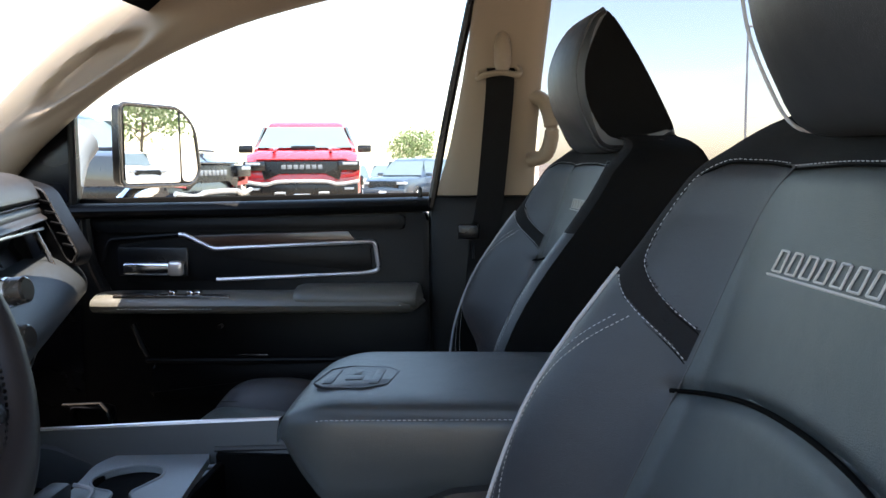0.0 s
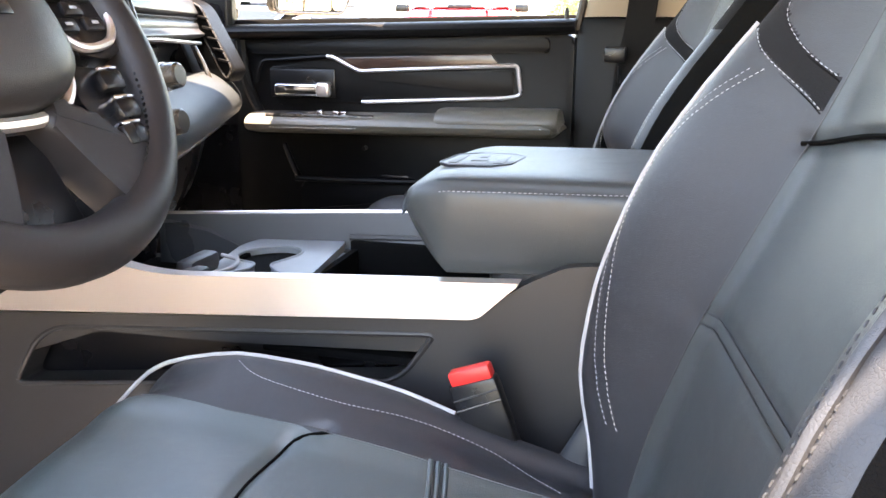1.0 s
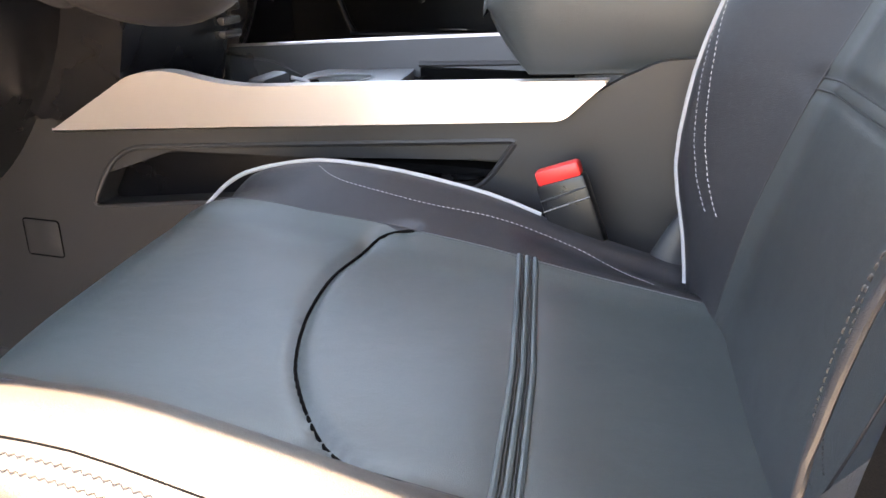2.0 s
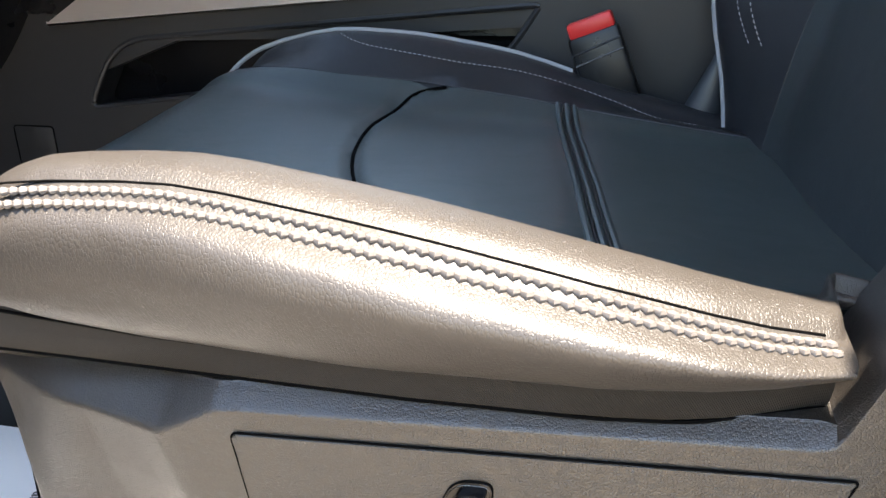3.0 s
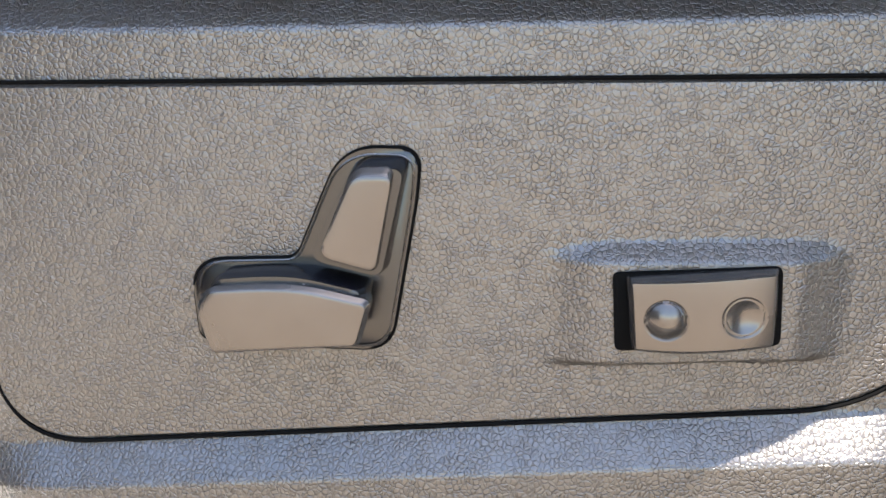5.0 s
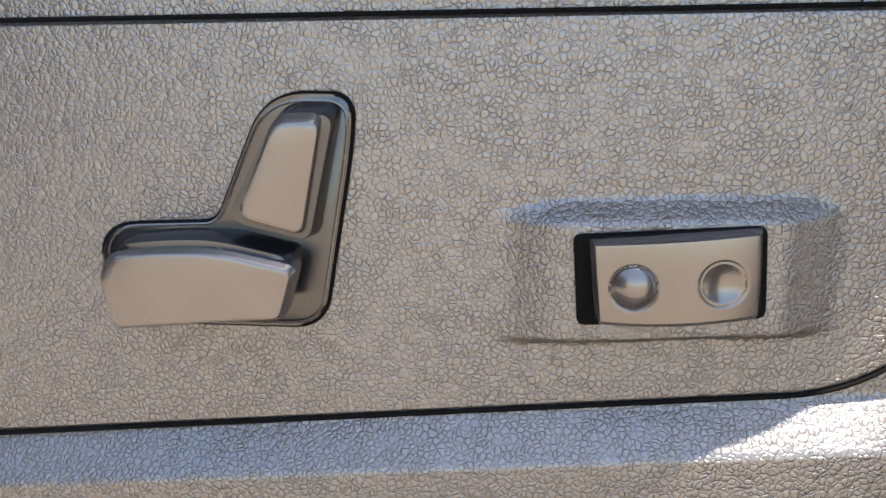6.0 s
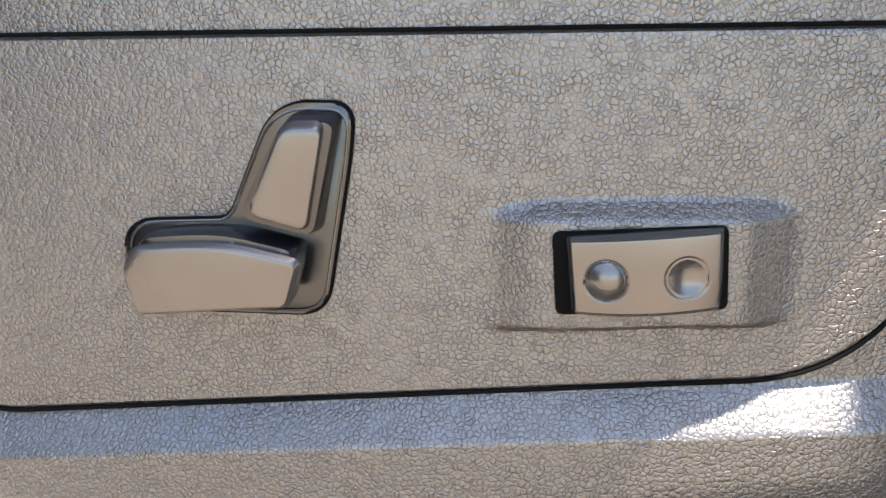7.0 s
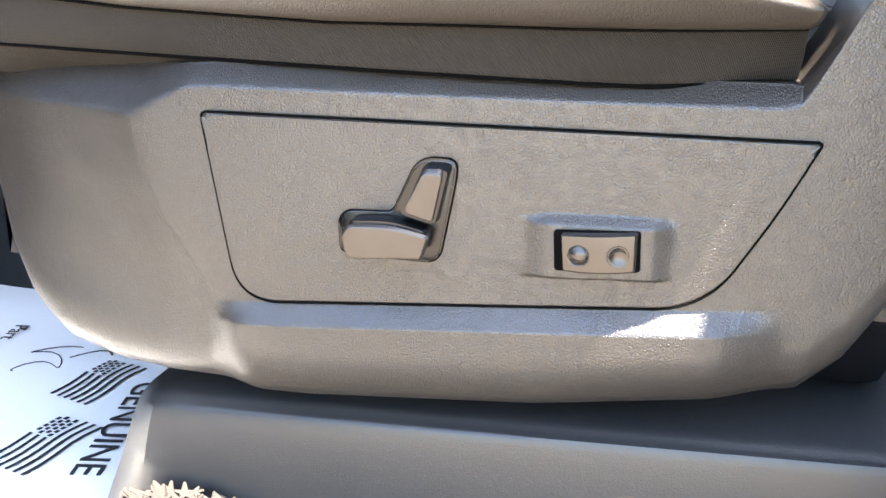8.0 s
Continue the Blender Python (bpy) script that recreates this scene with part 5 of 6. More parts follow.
for sg in (1, -1):
    arm_ = [(sg * u, v) for u, v in ((0.070, -0.020), (0.070, 0.050), (0.120, 0.058), (0.182, 0.052), (0.182, -0.010), (0.140, -0.030))]
    sp = wpart("spoke", prism(rounded(arm_, 0.008), flatw, -0.018, 0.010, 0.004), BLACK)
    loop = spline([(sg * u, v, 0.013) for u, v in ((0.090, 0.050), (0.135, 0.054), (0.164, 0.044), (0.166, 0.015), (0.150, -0.012), (0.110, -0.020), (0.086, -0.005), (0.080, 0.025))], 48, closed=True)
    wpart("spoke_trim", tube(loop, 0.0042, 8, closed=True), SILVER, sp, "satin silver spoke frame")
    for u, v in ((0.105, 0.032), (0.140, 0.032), (0.122, 0.018), (0.105, 0.002), (0.140, 0.004)):
        pad = wpart("control_button", box((sg * u, v, 0.012), (0.024, 0.013, 0.006), 0.003), BLACK, sp)
        wpart("button_mark", box((sg * u, v, 0.0155), (0.008, 0.0025, 0.001), 0), PIPING, pad)
    wpart("rocker_base", prism(rounded([(sg * u, v) for u, v in ((0.080, -0.030), (0.135, -0.036), (0.142, -0.070), (0.125, -0.112), (0.095, -0.105), (0.080, -0.070))], 0.008), flatw, -0.015, 0.004, 0.003), BLACK, sp)
    for v, u in ((-0.050, 0.122), (-0.078, 0.122), (-0.102, 0.112)):
        rk = wpart("rocker_switch", box((sg * u, v, 0.008), (0.030, 0.020, 0.014), 0.005), BLACK, sp, "glossy black rocker switch")
        wpart("rocker_edge", box((sg * u, v + 0.0105, 0.009), (0.026, 0.004, 0.012), 0.0018), CHROME, rk, "chrome rocker edge")
    leg = [(sg * u, v) for u, v in ((0.018, -0.066), (0.070, -0.062), (0.088, -0.096), (0.128, -0.118), (0.158, -0.108), (0.134, -0.150), (0.094, -0.176), (0.060, -0.160), (0.040, -0.120))]
    lg = wpart("lower_spoke", prism(rounded(leg, 0.02, 6), flatw, -0.022, 0.012, 0.010, 5), WHEEL, None, "leather-wrapped lower spoke")
    wpart("spoke_lacing", stitches([(sg * u, v, 0.008) for u, v in ((0.046, -0.118), (0.062, -0.150), (0.075, -0.164))], (0, 0, 1), 0.004, 0.0025, 0.0014), BLACK, lg)
    P = [((R0 - 0.017) * math.cos(a) * sg, (R0 - 0.017) * math.sin(a), 0.012) for a in np.linspace(-0.9, 0.75, 40)]
    wpart("rim_lacing", stitches(P, (0, 0, 1), 0.004, 0.0025, 0.0014), BLACK, rim)
wpart("lower_web", box((0, -0.115, -0.020), (0.07, 0.08, 0.010), 0.004), BLACK)
column = thing("steering_column", "black steering column shroud under the dashboard", "steering column", at=(-0.7, 0.56, 1.30))
part("shroud", moved(lathe([(0.045, 0.0), (0.06, 0.06), (0.075, 0.16), (0.085, 0.36)], WM @ pose(0, 0, -0.02, 180, 0, 0), 20), Matrix.Translation((0.7, -0.56, -1.30))), BLACK, column)
part("stalk", tube([(0.15, -0.06, 0.08), (0.16, -0.19, 0.10)], 0.008), BLACK, column)

# ---------- dashboard ----------
dash = thing("dashboard", "black padded dashboard with a tall touch screen and chrome-ringed vents", "dashboard", at=(-0.95, 1.06, 1.3))
off = lambda y: -0.40 * (np.clip(y, 1.2, 2.2) - 1.2) - 0.10 * smooth(0.9, 0.2, y)


def dpart(name, geo, mat, parent=None, label="", smooth=True):
    return part(name, moved(geo, Matrix.Translation((0.95, -1.06, -1.3))), mat, parent or dash, label, smooth)


def along(profile, y0, y1, n=24, k=40):
    P = spline(profile, k, closed=True)
    return loft([[(x + off(y), y, z) for x, z in P] for y in np.linspace(y0, y1, n)])


dpart("top_pad", along([(-1.25, 1.50), (-1.15, 1.553), (-1.0, 1.570), (-0.87, 1.564), (-0.812, 1.545), (-0.790, 1.518), (-0.795, 1.497), (-0.9, 1.47), (-1.2, 1.44)], 0.10, 1.885), DARK_VINYL, None, "dark stitched top pad")
dpart("upper_band", along([(-1.15, 1.46), (-0.82, 1.493), (-0.792, 1.487), (-0.785, 1.470), (-0.800, 1.445), (-1.15, 1.40)], 0.10, 1.875), DARK_VINYL)
dpart("chrome_line", tube([(-0.776 + off(y), y, 1.455 - 0.03 * (y - 1.2)) for y in np.linspace(1.20, 1.84, 12)], 0.004, 8), SILVER, None, "thin silver line")
dpart("recess_panel", along([(-1.15, 1.44), (-0.86, 1.44), (-0.85, 1.40), (-0.84, 1.33), (-1.15, 1.30)], 1.16, 1.875), BLACK)
dpart("recess_rib", tube(spline([(-1.02, 1.79, 1.43), (-1.0, 1.80, 1.38), (-0.985, 1.80, 1.345)], 8), 0.006, 8), SATIN)
dpart("lower_pad", along([(-1.0, 1.350), (-0.80, 1.366), (-0.75, 1.360), (-0.705, 1.328), (-0.690, 1.290), (-0.710, 1.258), (-0.78, 1.240), (-1.0, 1.22)], 1.16, 1.95), LEATHER_DASH, None, "black leather knee pad")
dpart("pad_seam", tube([(-0.730 + off(y), y, 1.243) for y in np.linspace(1.18, 1.92, 12)], 0.003, 6), SATIN)
dpart("glove_box", along([(-1.0, 1.25), (-0.80, 1.238), (-0.80, 1.19), (-0.86, 1.05), (-0.95, 0.95), (-1.1, 0.95)], 1.18, 1.93), BLACK)
dpart("knee_panel", along([(-1.05, 1.44), (-0.84, 1.42), (-0.80, 1.34), (-0.80, 1.24), (-0.86, 1.12), (-0.97, 1.0), (-1.1, 0.98)], 0.10, 0.94), BLACK, None, "black driver knee panel")
stack = dpart("center_fascia", loft([[(x, 0.90, z), (x, 1.165, z), (-1.0, 1.165, z), (-1.0, 0.90, z)] for x, z in ((-0.735, 1.10), (-0.695, 1.26), (-0.70, 1.36), (-0.735, 1.48), (-0.772, 1.605), (-0.80, 1.612))]), BLACK)
SCM = Matrix.Translation((-0.733, 1.032, 1.485)) @ Matrix.Rotation(radians(-17.5), 4, "Y")
dpart("touch_screen", moved(box((0, 0, 0.0), (0.008, 0.222, 0.225), 0.004), SCM), SCREEN, stack, "tall glossy touch screen")
dpart("screen_frame", moved(joined(box((0.003, 0.118, 0), (0.014, 0.010, 0.25), 0.004), box((0.003, -0.118, 0), (0.014, 0.010, 0.25), 0.004), box((0.0, 0, 0.12), (0.03, 0.25, 0.014), 0.005)), SCM), BLACK, stack, "glossy black screen frame")
dpart("screen_hood", moved(box((0.0, 0, 0.132), (0.05, 0.27, 0.014), 0.006), SCM), BLACK, stack)
for z in (1.394, 1.3235):
    kn = dpart("knob", lathe([(0.021, 0), (0.021, 0.020), (0.0195, 0.034), (0.016, 0.037)], Matrix.Translation((-0.690, 1.150, z)) @ Matrix.Rotation(radians(80), 4, "Y"), 28), SATIN, stack, "ridged grey rotary knob")
    dpart("knob_ring", lathe([(0.0225, 0.0), (0.0235, 0.006), (0.0225, 0.012)], Matrix.Translation((-0.690, 1.150, z)) @ Matrix.Rotation(radians(80), 4, "Y"), 28), CHROME, kn)
for z in (1.235, 1.215, 1.195):
    dpart("stack_button", box((-0.69, 1.13, z), (0.02, 0.05, 0.012), 0.003), SATIN, stack)
# end vent in its slanting chrome ring
on_end = lambda u, v, d: (u, 1.93 - d, v)
VENT = rounded([(-1.145, 1.556), (-1.050, 1.530), (-0.962, 1.368), (-0.985, 1.340), (-1.020, 1.350), (-1.098, 1.470)], [0.02, 0.03, 0.02, 0.012, 0.02, 0.05], 6)
vent = dpart("vent", prism(VENT, on_end, -0.005, 0.055, 0.010, 3), DOOR_VINYL, None, "slanting end air vent")
MOUTH = rounded([(-1.072, 1.532), (-1.046, 1.522), (-0.970, 1.374), (-0.984, 1.352), (-0.998, 1.366), (-1.052, 1.470)], [0.008, 0.012, 0.01, 0.006, 0.01, 0.02], 5)
mouth = dpart("vent_mouth", prism(MOUTH, on_end, 0.05, 0.057, 0.001), GAP, vent, "black vent opening")
dpart("vent_edge", tube([on_end(u, v, 0.057) for u, v in MOUTH], 0.0030, 8, closed=True), SATIN, vent, "grey vent rim")
for k in range(5):
    q = (k + 0.6) / 5.4
    cx_, cz_ = -1.050 + 0.070 * q, 1.512 - 0.138 * q
    dpart("vent_slat", box((0, 0, 0), (0.028, 0.010, 0.006), 0.002, m=pose(cx_, 1.872, cz_, 0, 12, 0)), DOOR_VINYL, mouth)
dpart("vent_cheek", loft([[(-0.86 + off(y), y, 1.50), (-0.80 + off(y), y, 1.36), (-1.1 + off(y), y, 1.30), (-1.15 + off(y), y, 1.50)] for y in (1.84, 1.95)]), DARK_VINYL, vent)

# ---------- seat belt on the far pillar ----------
belt = thing("seat_belt", "black seat belt webbing hanging from a beige pillar loop", "seat belt", at=(0.0, 2.02, 1.0))
P = spline([(0.018, 2.000, 1.80), (0.012, 1.995, 1.70), (-0.01, 2.03, 1.48), (-0.03, 2.035, 1.36), (-0.05, 2.04, 1.05)], 30)
part("webbing", loft([[(p[0] - 0.033, p[1] - 2.02, p[2] - 1), (p[0] + 0.033, p[1] - 2.02, p[2] - 1), (p[0] + 0.033, p[1] - 2.017, p[2] - 1), (p[0] - 0.033, p[1] - 2.017, p[2] - 1)] for p in P]), WEB, belt)
part("anchor_cover", loft([[(0.022 + 0.020 * k * math.cos(q), -0.03 + 0.018 * k * math.sin(q), z - 1) for q in np.linspace(0, 2 * math.pi, 16, endpoint=False)] for z, k in ((1.79, 0.7), (1.81, 1.0), (1.85, 1.0), (1.875, 0.7), (1.882, 0.3))]), BEIGE, belt, "beige moulded anchor cover")
part("anchor_loop", tube(spline([(-0.032, -0.03, 0.792), (-0.036, -0.03, 0.775), (-0.02, -0.035, 0.782), (0.02, -0.038, 0.788), (0.056, -0.035, 0.782), (0.062, -0.03, 0.792), (0.054, -0.03, 0.802)], 24), 0.007, 8), BEIGE, belt)
part("latch_tongue", joined(box((-0.06, -0.01, 0.415), (0.05, 0.012, 0.035), 0.004), tube([(-0.05, -0.012, 0.39), (-0.048, -0.012, 0.35)], 0.003)), BLACK, belt)

# ---------- outside: mirror ----------
mir = thing("side_mirror", "large black tow mirror outside the passenger window", "wing mirror", at=(-1.1, 2.3, 1.5))
ma, mb = np.array((-1.079, 2.36)), np.array((-0.996, 2.56))
md = (mb - ma) / np.linalg.norm(mb - ma)
mn = np.array((md[1], -md[0]))


def on_mirror(u, v, d):
    p = ma + md * u + mn * (d + (v - 1.64) * 0.0105)
    return (p[0] + 1.1, p[1] - 2.3, v - 1.5)


MO = rounded([(-0.012, 1.518), (-0.010, 1.758), (0.215, 1.756), (0.285, 1.70), (0.305, 1.56), (0.27, 1.518)], [0.03, 0.02, 0.03, 0.06, 0.05, 0.03], 6)
shell = part("shell", prism(MO, on_mirror, -0.035, -0.004, 0.006), BLACK, mir, "black mirror shell")
part("rim", tube([on_mirror(u, v, 0.0) for u, v in MO], 0.006, 8, closed=True), SATIN, mir)
part("mirror_glass", prism(rounded([(0, 1.526), (0, 1.751), (0.212, 1.749), (0.217, 1.526)], 0.012), on_mirror, -0.004, 0.004), MIRROR, mir, "clear main mirror glass", smooth=False)
part("spot_mirror", prism(rounded([(0.224, 1.528), (0.219, 1.745), (0.272, 1.70), (0.293, 1.56), (0.27, 1.528)], 0.02), on_mirror, -0.004, 0.004), MIRROR, mir, "curved spotter glass", smooth=False)
part("arm", tube(spline([(-0.10, -0.10, 0.02), (-0.12, -0.02, 0.10), (-0.12, 0.05, 0.15)], 12), [0.07] * 12, 14, flat=0.9), MIRROR_GREY, mir, "thick black mirror arm")
part("arm", tube(spline([(0.02, 0.02, -0.06), (0.0, 0.12, -0.02), (0.04, 0.2, 0.02)], 12), 0.03, 10), CHROME, mir)


# ---------- parked vehicles ----------
def wheel_geo(r, w):
    return lathe([(r * 0.55, -w * 0.5), (r * 0.93, -w * 0.5), (r, -w * 0.35), (r, w * 0.35), (r * 0.93, w * 0.5), (r * 0.55, w * 0.5)], pose(0, 0, 0, 0, 90, 0), 24)


def vehicle(kind, m, length, width, height, paint, label, pickup=False, dark_low=False, group="parked cars"):
    """A parked car that faces -y in its own frame, its front wheels at the origin's side."""
    root = thing(kind, label, "car" if not pickup else "pickup truck", group)
    h, L, hw = height, length, width / 2
    belt = 0.56 * h
    gc = 0.26 * h if pickup else 0.16 * h
    hood = 1.15 if pickup else 1.0
    belt *= hood
    lift = 0.075 if pickup else 0.0
    body = []
    for y, zt, k in ((-0.5, 0.40, 0.86), (-0.485, 0.52, 0.94), (-0.44, 0.585, 0.98), (-0.25, 0.60, 1.0), (-0.20, 0.605, 1.0), (0.1, 0.60, 1.0), (0.38, 0.60, 1.0), (0.48, 0.58, 0.97), (0.5, 0.42, 0.92)):
        z1 = zt * h * hood
        body.append([(u * hw * k, y * L, z) for u, z in ((-0.94, gc), (-1.0, gc + 0.08), (-1.0, z1 * 0.80), (-0.96, z1 * 0.95), (-0.80, z1), (0.80, z1), (0.96, z1 * 0.95), (1.0, z1 * 0.80), (1.0, gc + 0.08), (0.94, gc))])
    part("body", loft(body), paint, root)
    cab_end = 0.14 if pickup else 0.46
    rings = []
    for z, a, b, k in ((belt, -0.24, cab_end, 0.95), (0.62 * h * hood, -0.215, cab_end - 0.004, 0.93), (0.94 * h, -0.10, cab_end - 0.03, 0.76), (0.985 * h, -0.07, cab_end - 0.05, 0.72), (h, -0.02, cab_end - 0.09, 0.60)):
        rings.append([(u * hw * k, y * L, z) for u, y in ((-0.92, a), (-1, a + 0.03), (-1, b - 0.02), (-0.95, b), (0.95, b), (1, b - 0.02), (1, a + 0.03), (0.92, a))])
    cabin = part("cabin", loft(rings), paint, root)
    wz0, wz1 = 0.625 * h * hood, 0.935 * h
    part("windscreen", loft([[(-0.86 * hw, -0.2275 * L, wz0), (0.86 * hw, -0.2275 * L, wz0), (0.86 * hw, -0.20 * L, wz0), (-0.86 * hw, -0.20 * L, wz0)],
                             [(-0.71 * hw, -0.1160 * L, wz1), (0.71 * hw, -0.1160 * L, wz1), (0.71 * hw, -0.09 * L, wz1), (-0.71 * hw, -0.09 * L, wz1)]]), CAR_GLASS, cabin, smooth=False)
    for sg in (-1, 1):
        n = 2
        for k in range(n):
            y0 = -0.17 * L + k * (cab_end + 0.13) * L / n
            y1 = y0 + (cab_end + 0.13) * L / n - 0.03 * L
            part("side_window", loft([[(sg * 0.945 * hw, y0, wz0), (sg * 0.945 * hw, y1, wz0), (sg * 0.90 * hw, y1, wz0), (sg * 0.90 * hw, y0, wz0)],
                                      [(sg * 0.79 * hw, y0 + 0.03 * L * (k == 0), wz1), (sg * 0.79 * hw, y1 - 0.01 * L, wz1), (sg * 0.74 * hw, y1 - 0.01 * L, wz1), (sg * 0.74 * hw, y0 + 0.03 * L * (k == 0), wz1)]]), CAR_GLASS, cabin, smooth=False)
        part("door_mirror", box((sg * 1.10 * hw, -0.17 * L, 0.645 * h * (1.10 if pickup else 1)), (0.26 * hw, 0.10, 0.075 * h), 0.03), BLACK if pickup else paint, cabin)
        lamp = part("headlight", box((sg * 0.78 * hw, -0.493 * L, (0.465 + lift) * h), (0.36 * hw, 0.05 * L, (0.085 if pickup else 0.055) * h), 0.02), GLOSS if pickup else LAMP_GLASS, root)
        if pickup:
            part("lamp_lens", box((sg * 0.80 * hw, -0.518 * L, (0.485 + lift) * h), (0.24 * hw, 0.012, 0.022 * h), 0.004), LAMP_GLASS, lamp)
            part("fog_lamp", box((sg * 0.78 * hw, -0.519 * L, 0.335 * h), (0.16 * hw, 0.02, 0.02 * h), 0.004), LAMP_GLASS, root)
            part("tow_hook", tube([(sg * 0.36 * hw - 0.09, -0.525 * L, 0.275 * h), (sg * 0.36 * hw - 0.09, -0.535 * L, 0.30 * h), (sg * 0.36 * hw + 0.09, -0.535 * L, 0.30 * h), (sg * 0.36 * hw + 0.09, -0.525 * L, 0.275 * h)], 0.022, 8), GREY_PAINT, root)
            part("hood_crease", tube(spline([(sg * 0.50 * hw, -0.46 * L, 0.595 * h * hood), (sg * 0.46 * hw, -0.36 * L, 0.612 * h * hood), (sg * 0.62 * hw, -0.25 * L, 0.612 * h * hood)], 10), 0.03, 8, flat=0.6), paint, root)
        part("tail_light", box((sg * 0.88 * hw, 0.492 * L, 0.47 * h), (0.16 * hw, 0.02 * L, 0.11 * h), 0.02), RED, root)
        for y in (-0.32, 0.30):
            wr = 0.20 * h
            wh = part("wheel", moved(wheel_geo(wr, 0.28 * hw), pose(sg * 0.88 * hw, y * L, wr)), TYRE, root)
            part("rim", lathe([(wr * 0.12, 0), (wr * 0.5, 0.01), (wr * 0.56, -0.02)], pose(sg * (0.88 + 0.145) * hw, y * L, wr, 0, 90 * sg, 0), 16), POLE, wh)
    part("rear_window", box((0, (cab_end - 0.012) * L, 0.76 * h), (1.3 * hw, 0.03 * L, 0.22 * h), 0.02), CAR_GLASS, cabin)
    part("bumper", box((0, -0.492 * L, (0.30 + 0.4 * lift) * h), (1.86 * hw, 0.05 * L, 0.13 * h), 0.04), BLACK if dark_low else paint, root)
    part("grille", prism(rounded([(-0.62 * hw, 0.335 * h), (-0.70 * hw, 0.505 * h), (0.70 * hw, 0.505 * h), (0.62 * hw, 0.335 * h), (0.38 * hw, 0.395 * h), (-0.38 * hw, 0.395 * h)], 0.03), lambda u, v, d: (u, -0.497 * L - d, v + lift * h), 0, 0.07, 0.01), BLACK, root)
    part("number_plate", box((0, -0.52 * L, 0.26 * h), (0.30, 0.02, 0.12), 0.004), PAPER, root)
    if pickup:
        part("hood_scoop", box((0, -0.33 * L, 0.615 * h * hood + 0.01), (0.42 * hw, 0.08 * L, 0.035 * h), 0.02), BLACK, root, "black hood scoop")
        part("grille_bars", joined(*[box((k * 0.10 * hw, -0.510 * L, (0.455 + lift) * h), (0.075 * hw, 0.02, 0.038 * h), 0.006) for k in range(-3, 4)]), MIRROR_GREY, root)
        part("hood_lip", box((0, -0.488 * L, (0.525 + lift) * h), (1.5 * hw, 0.03 * L, 0.018 * h), 0.015), paint, root)
        part("bumper_bar", tube(spline([(-0.95 * hw, -0.515 * L, 0.40 * h), (-0.6 * hw, -0.525 * L, 0.375 * h), (-0.35 * hw, -0.53 * L, 0.40 * h), (0.35 * hw, -0.53 * L, 0.40 * h), (0.6 * hw, -0.525 * L, 0.375 * h), (0.95 * hw, -0.515 * L, 0.40 * h)], 30), 0.035, 8), GREY_PAINT, root)
        for sg in (-1, 1):
            part("lower_corner", prism([(sg * 0.52 * hw, 0.365 * h), (sg * 0.95 * hw, 0.385 * h), (sg * 0.97 * hw, 0.46 * h), (sg * 0.86 * hw, 0.415 * h), (sg * 0.62 * hw, 0.395 * h)], lambda u, v, d: (u, -0.49 * L - d, v + 0.8 * lift * h), 0, 0.10, 0.0), RED_PAINT, root, "bright red bumper corner")
            part("fender_flare", box((sg * 0.98 * hw, -0.32 * L, 0.40 * h), (0.12 * hw, 0.22 * L, 0.10 * h), 0.05), BLACK, root)
        part("bed", joined(box((0, 0.32 * L, 0.70 * h), (1.6 * hw, 0.33 * L, 0.05 * h), 0.02)), BLACK, root)
    root.matrix_world = m
    return root


vehicle("pickup_truck", pose(-4.52, 18.3, 0.45, 0, 0, 12), 5.9, 2.22, 2.06, RED_PAINT, "red off-road pickup truck with a black grille, facing the cab", True, True)
vehicle("parked_suv", pose(-3.9, 33.0, 0.09, 0, 0, -22), 4.8, 1.95, 1.72, BLUE_PAINT, "dark blue sport utility vehicle in the car park row")
vehicle("parked_car", pose(-7.0, 31.5, 0.09, 0, 0, -14), 4.6, 1.85, 1.55, WHITE_PAINT, "white car in the car park row")
vehicle("parked_car", pose(-1.6, 34.5, 0.09, 0, 0, -25), 4.6, 1.85, 1.60, GREY_PAINT, "grey car in the car park row")
vehicle("parked_car", pose(-5.4, 38.0, 0.09, 0, 0, -25), 4.6, 1.85, 1.55, WHITE_PAINT, "white car further back in the car park")
vehicle("parked_car", pose(-10.6, 26.0, 0.10, 0, 0, 8), 4.6, 1.85, 1.50, WHITE_PAINT, "white car beside the red pickup truck")
vehicle("pickup_truck", pose(-7.0, 11.8, 0.44, 0, 0, 80), 5.8, 2.1, 1.96, BLACK_PAINT, "black pickup truck parked beyond the wing mirror", True, True)
vehicle("parked_suv", pose(35.5, 15.2, 0.0, 0, 0, -95), 4.6, 1.85, 1.68, WHITE_PAINT, "white sport utility vehicle seen in the wing mirror")
vehicle("pickup_truck", pose(43.0, 16.0, 0.0, 0, 0, -75), 5.8, 2.0, 1.92, BLACK_PAINT, "dark pickup truck behind the white one", True, True)
vehicle("parked_car", pose(8.5, 22.0, 0.10, 0, 0, 40), 4.6, 1.85, 1.62, WHITE_PAINT, "white car beyond the rear window")


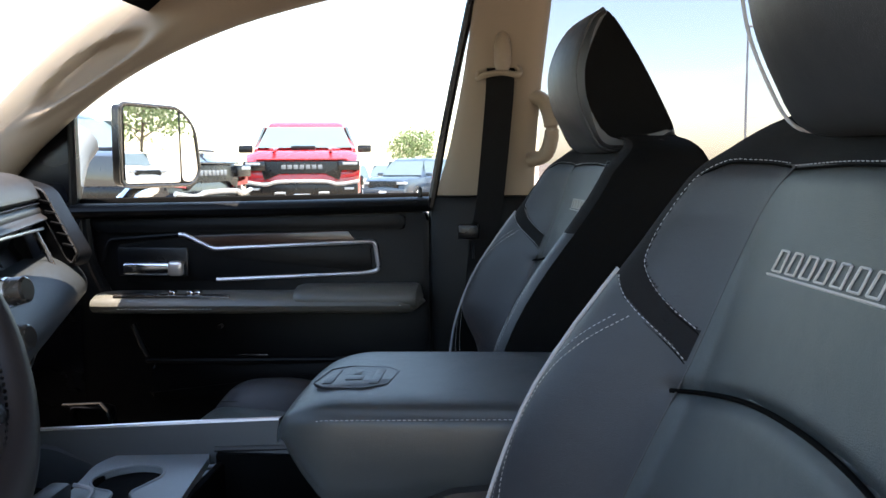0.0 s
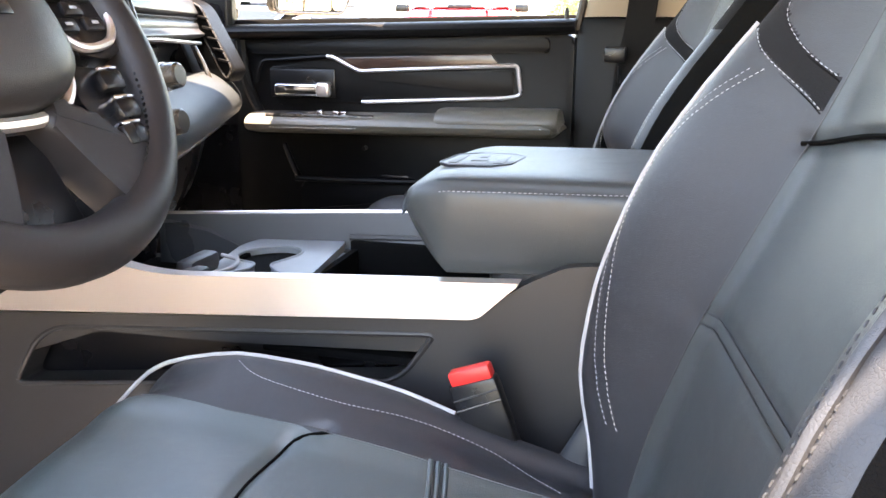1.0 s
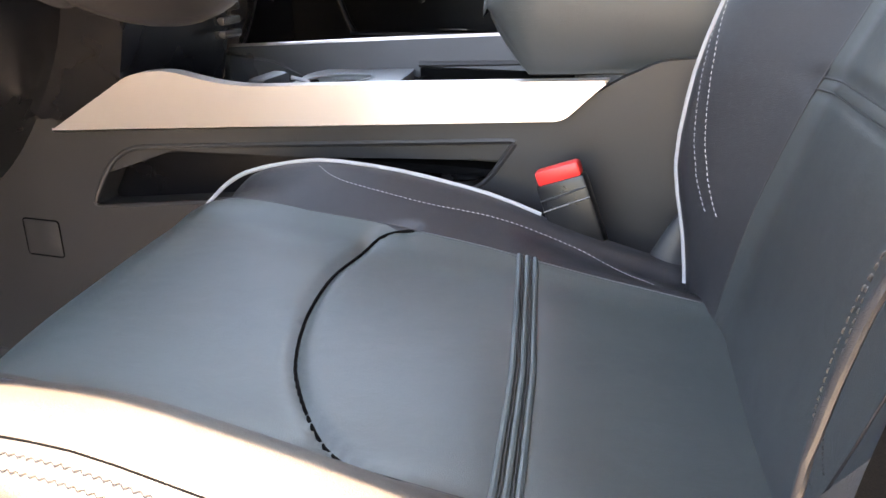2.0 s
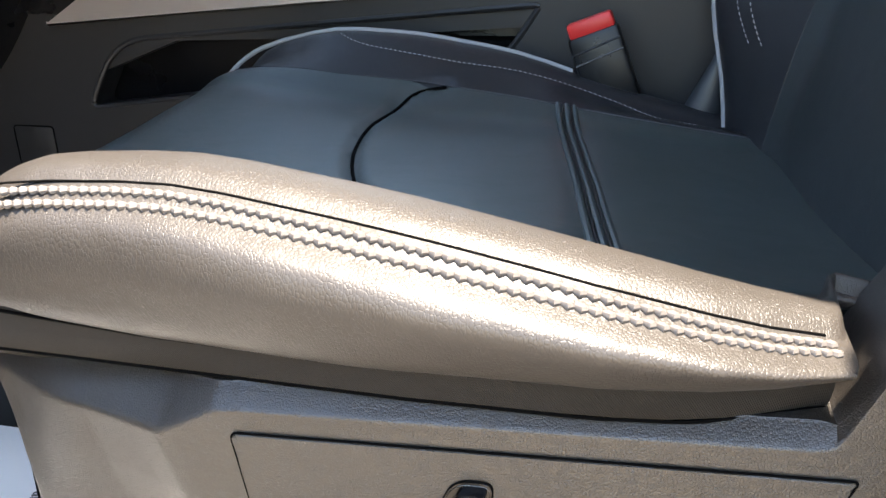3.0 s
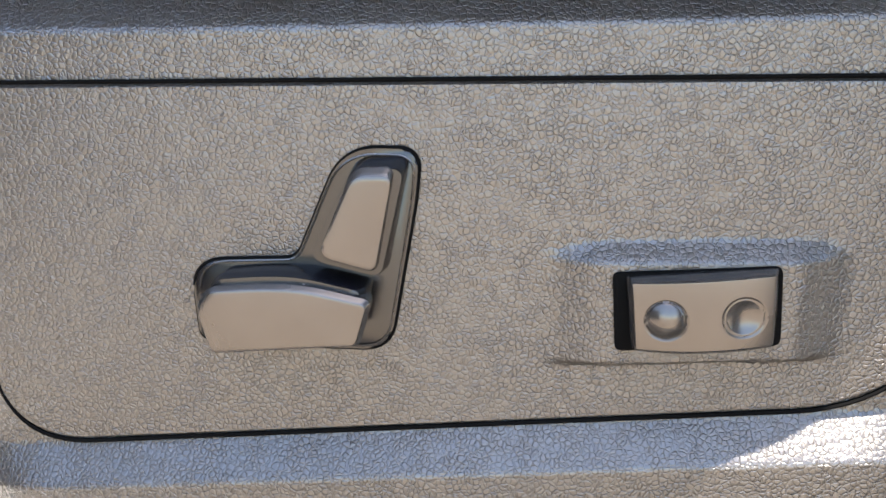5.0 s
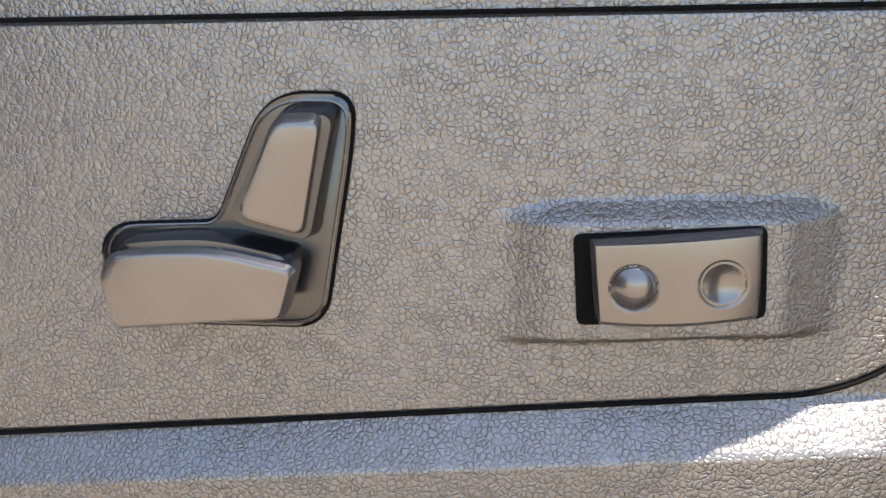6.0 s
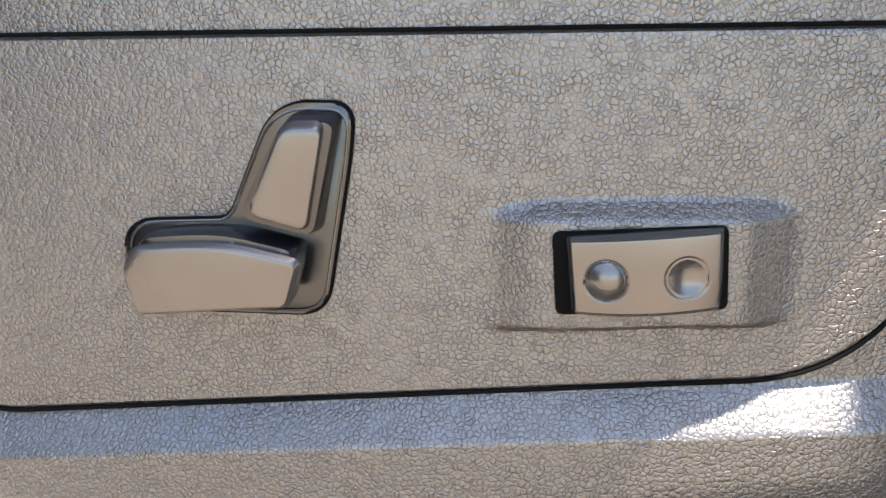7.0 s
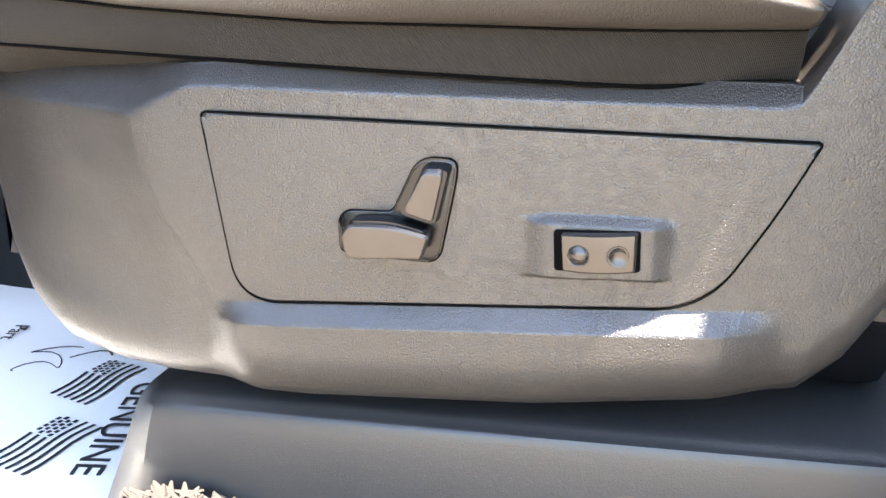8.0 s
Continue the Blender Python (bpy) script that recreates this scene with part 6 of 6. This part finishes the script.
# ---------- trees, poles, buildings ----------
def tree(m, h, spread, seed):
    rnd = random.Random(seed)
    root = thing("tree", "young broad-leaved tree with a loose green crown", "tree", "car park trees")
    limbs = [tube(spline([(0, 0, 0), (0.03 * h, 0.01 * h, 0.25 * h), (0.0, 0.02 * h, 0.55 * h), (0.02 * h, 0, 0.85 * h)], 14), np.linspace(0.022 * h, 0.006 * h, 14), 8)]
    tips = []
    for k in range(9):
        a, z = k * 2.4, h * (0.32 + 0.05 * k)
        e = np.array((math.cos(a) * spread * 0.36, math.sin(a) * spread * 0.36, z + 0.16 * h))
        limbs.append(tube(spline([(0, 0.01 * h, z), e * 0.5 + np.array((0, 0, z * 0.5)), e], 6), np.linspace(0.010 * h, 0.003 * h, 6), 6))
        tips.append(e)
    tips += [np.array((0, 0, 0.9 * h)), np.array((0, 0, 0.7 * h))]
    part("trunk", joined(*limbs), BARK, root)
    V, F = [], []
    for _ in range(5200):
        t = tips[rnd.randrange(len(tips))]
        c = t + np.array([rnd.gauss(0, 0.13 * spread), rnd.gauss(0, 0.13 * spread), rnd.gauss(0, 0.075 * h)])
        q = Euler((rnd.uniform(0, 6), rnd.uniform(0, 6), rnd.uniform(0, 6))).to_matrix()
        s = 0.019 * h * rnd.uniform(0.6, 1.3)
        k = len(V)
        V += [tuple(Vector(c) + q @ Vector(p)) for p in ((-s, 0, 0), (0, -0.5 * s, 0.1 * s), (s, 0, 0), (0, 0.5 * s, 0.1 * s))]
        F.append((k, k + 1, k + 2, k + 3))
    part("crown", (V, F), LEAF, root, smooth=False)
    root.matrix_world = m
    return root


tree(pose(-7.6, 62, -0.0), 4.2, 3.4, 1)
tree(pose(-18.5, 75, 0.0), 4.0, 3.0, 2)
tree(pose(53.0, 22.5, 0.0), 7.0, 6.0, 3)
tree(pose(66.0, 23.0, 0.0), 5.5, 4.6, 4)
tree(pose(34.0, 60.0, 0.0), 5.0, 5.0, 5)
tree(pose(30.0, 66.0, 0.0), 4.6, 5.0, 6)


def lamp_post(m, h):
    root = thing("lamp_post", "tall galvanised car park lamp post", "lamp post", "lamp posts")
    part("mast", tube([(0, 0, 0), (0, 0, h)], [0.09, 0.06], 10), POLE, root)
    part("base", lathe([(0.3, 0), (0.3, 0.7), (0.26, 0.75)], pose(0, 0, 0), 16), CONCRETE, root)
    part("lamp_head", box((0.4, 0, h), (0.9, 0.3, 0.12), 0.04), POLE, root)
    root.matrix_world = m


lamp_post(pose(23.0, 62.0, 0.0), 9.0)
lamp_post(pose(14.5, 55.0, 0.0), 10.0)
shop = thing("dealership_building", "low tan flat-roofed building beside the car park", "building")
part("wall", box((0, 0, 2.2), (30, 8, 4.4), 0.02), BRICK, shop)
part("roof", box((0, 0, 4.6), (31, 9, 0.5), 0.02), GREY_PAINT, shop)
for k in range(6):
    part("window", box((-12 + 4.8 * k, -4.0, 2.0), (3.4, 0.12, 2.4), 0.01), CAR_GLASS, shop)
shop.matrix_world = pose(-70, 95, 0, 0, 0, 20)
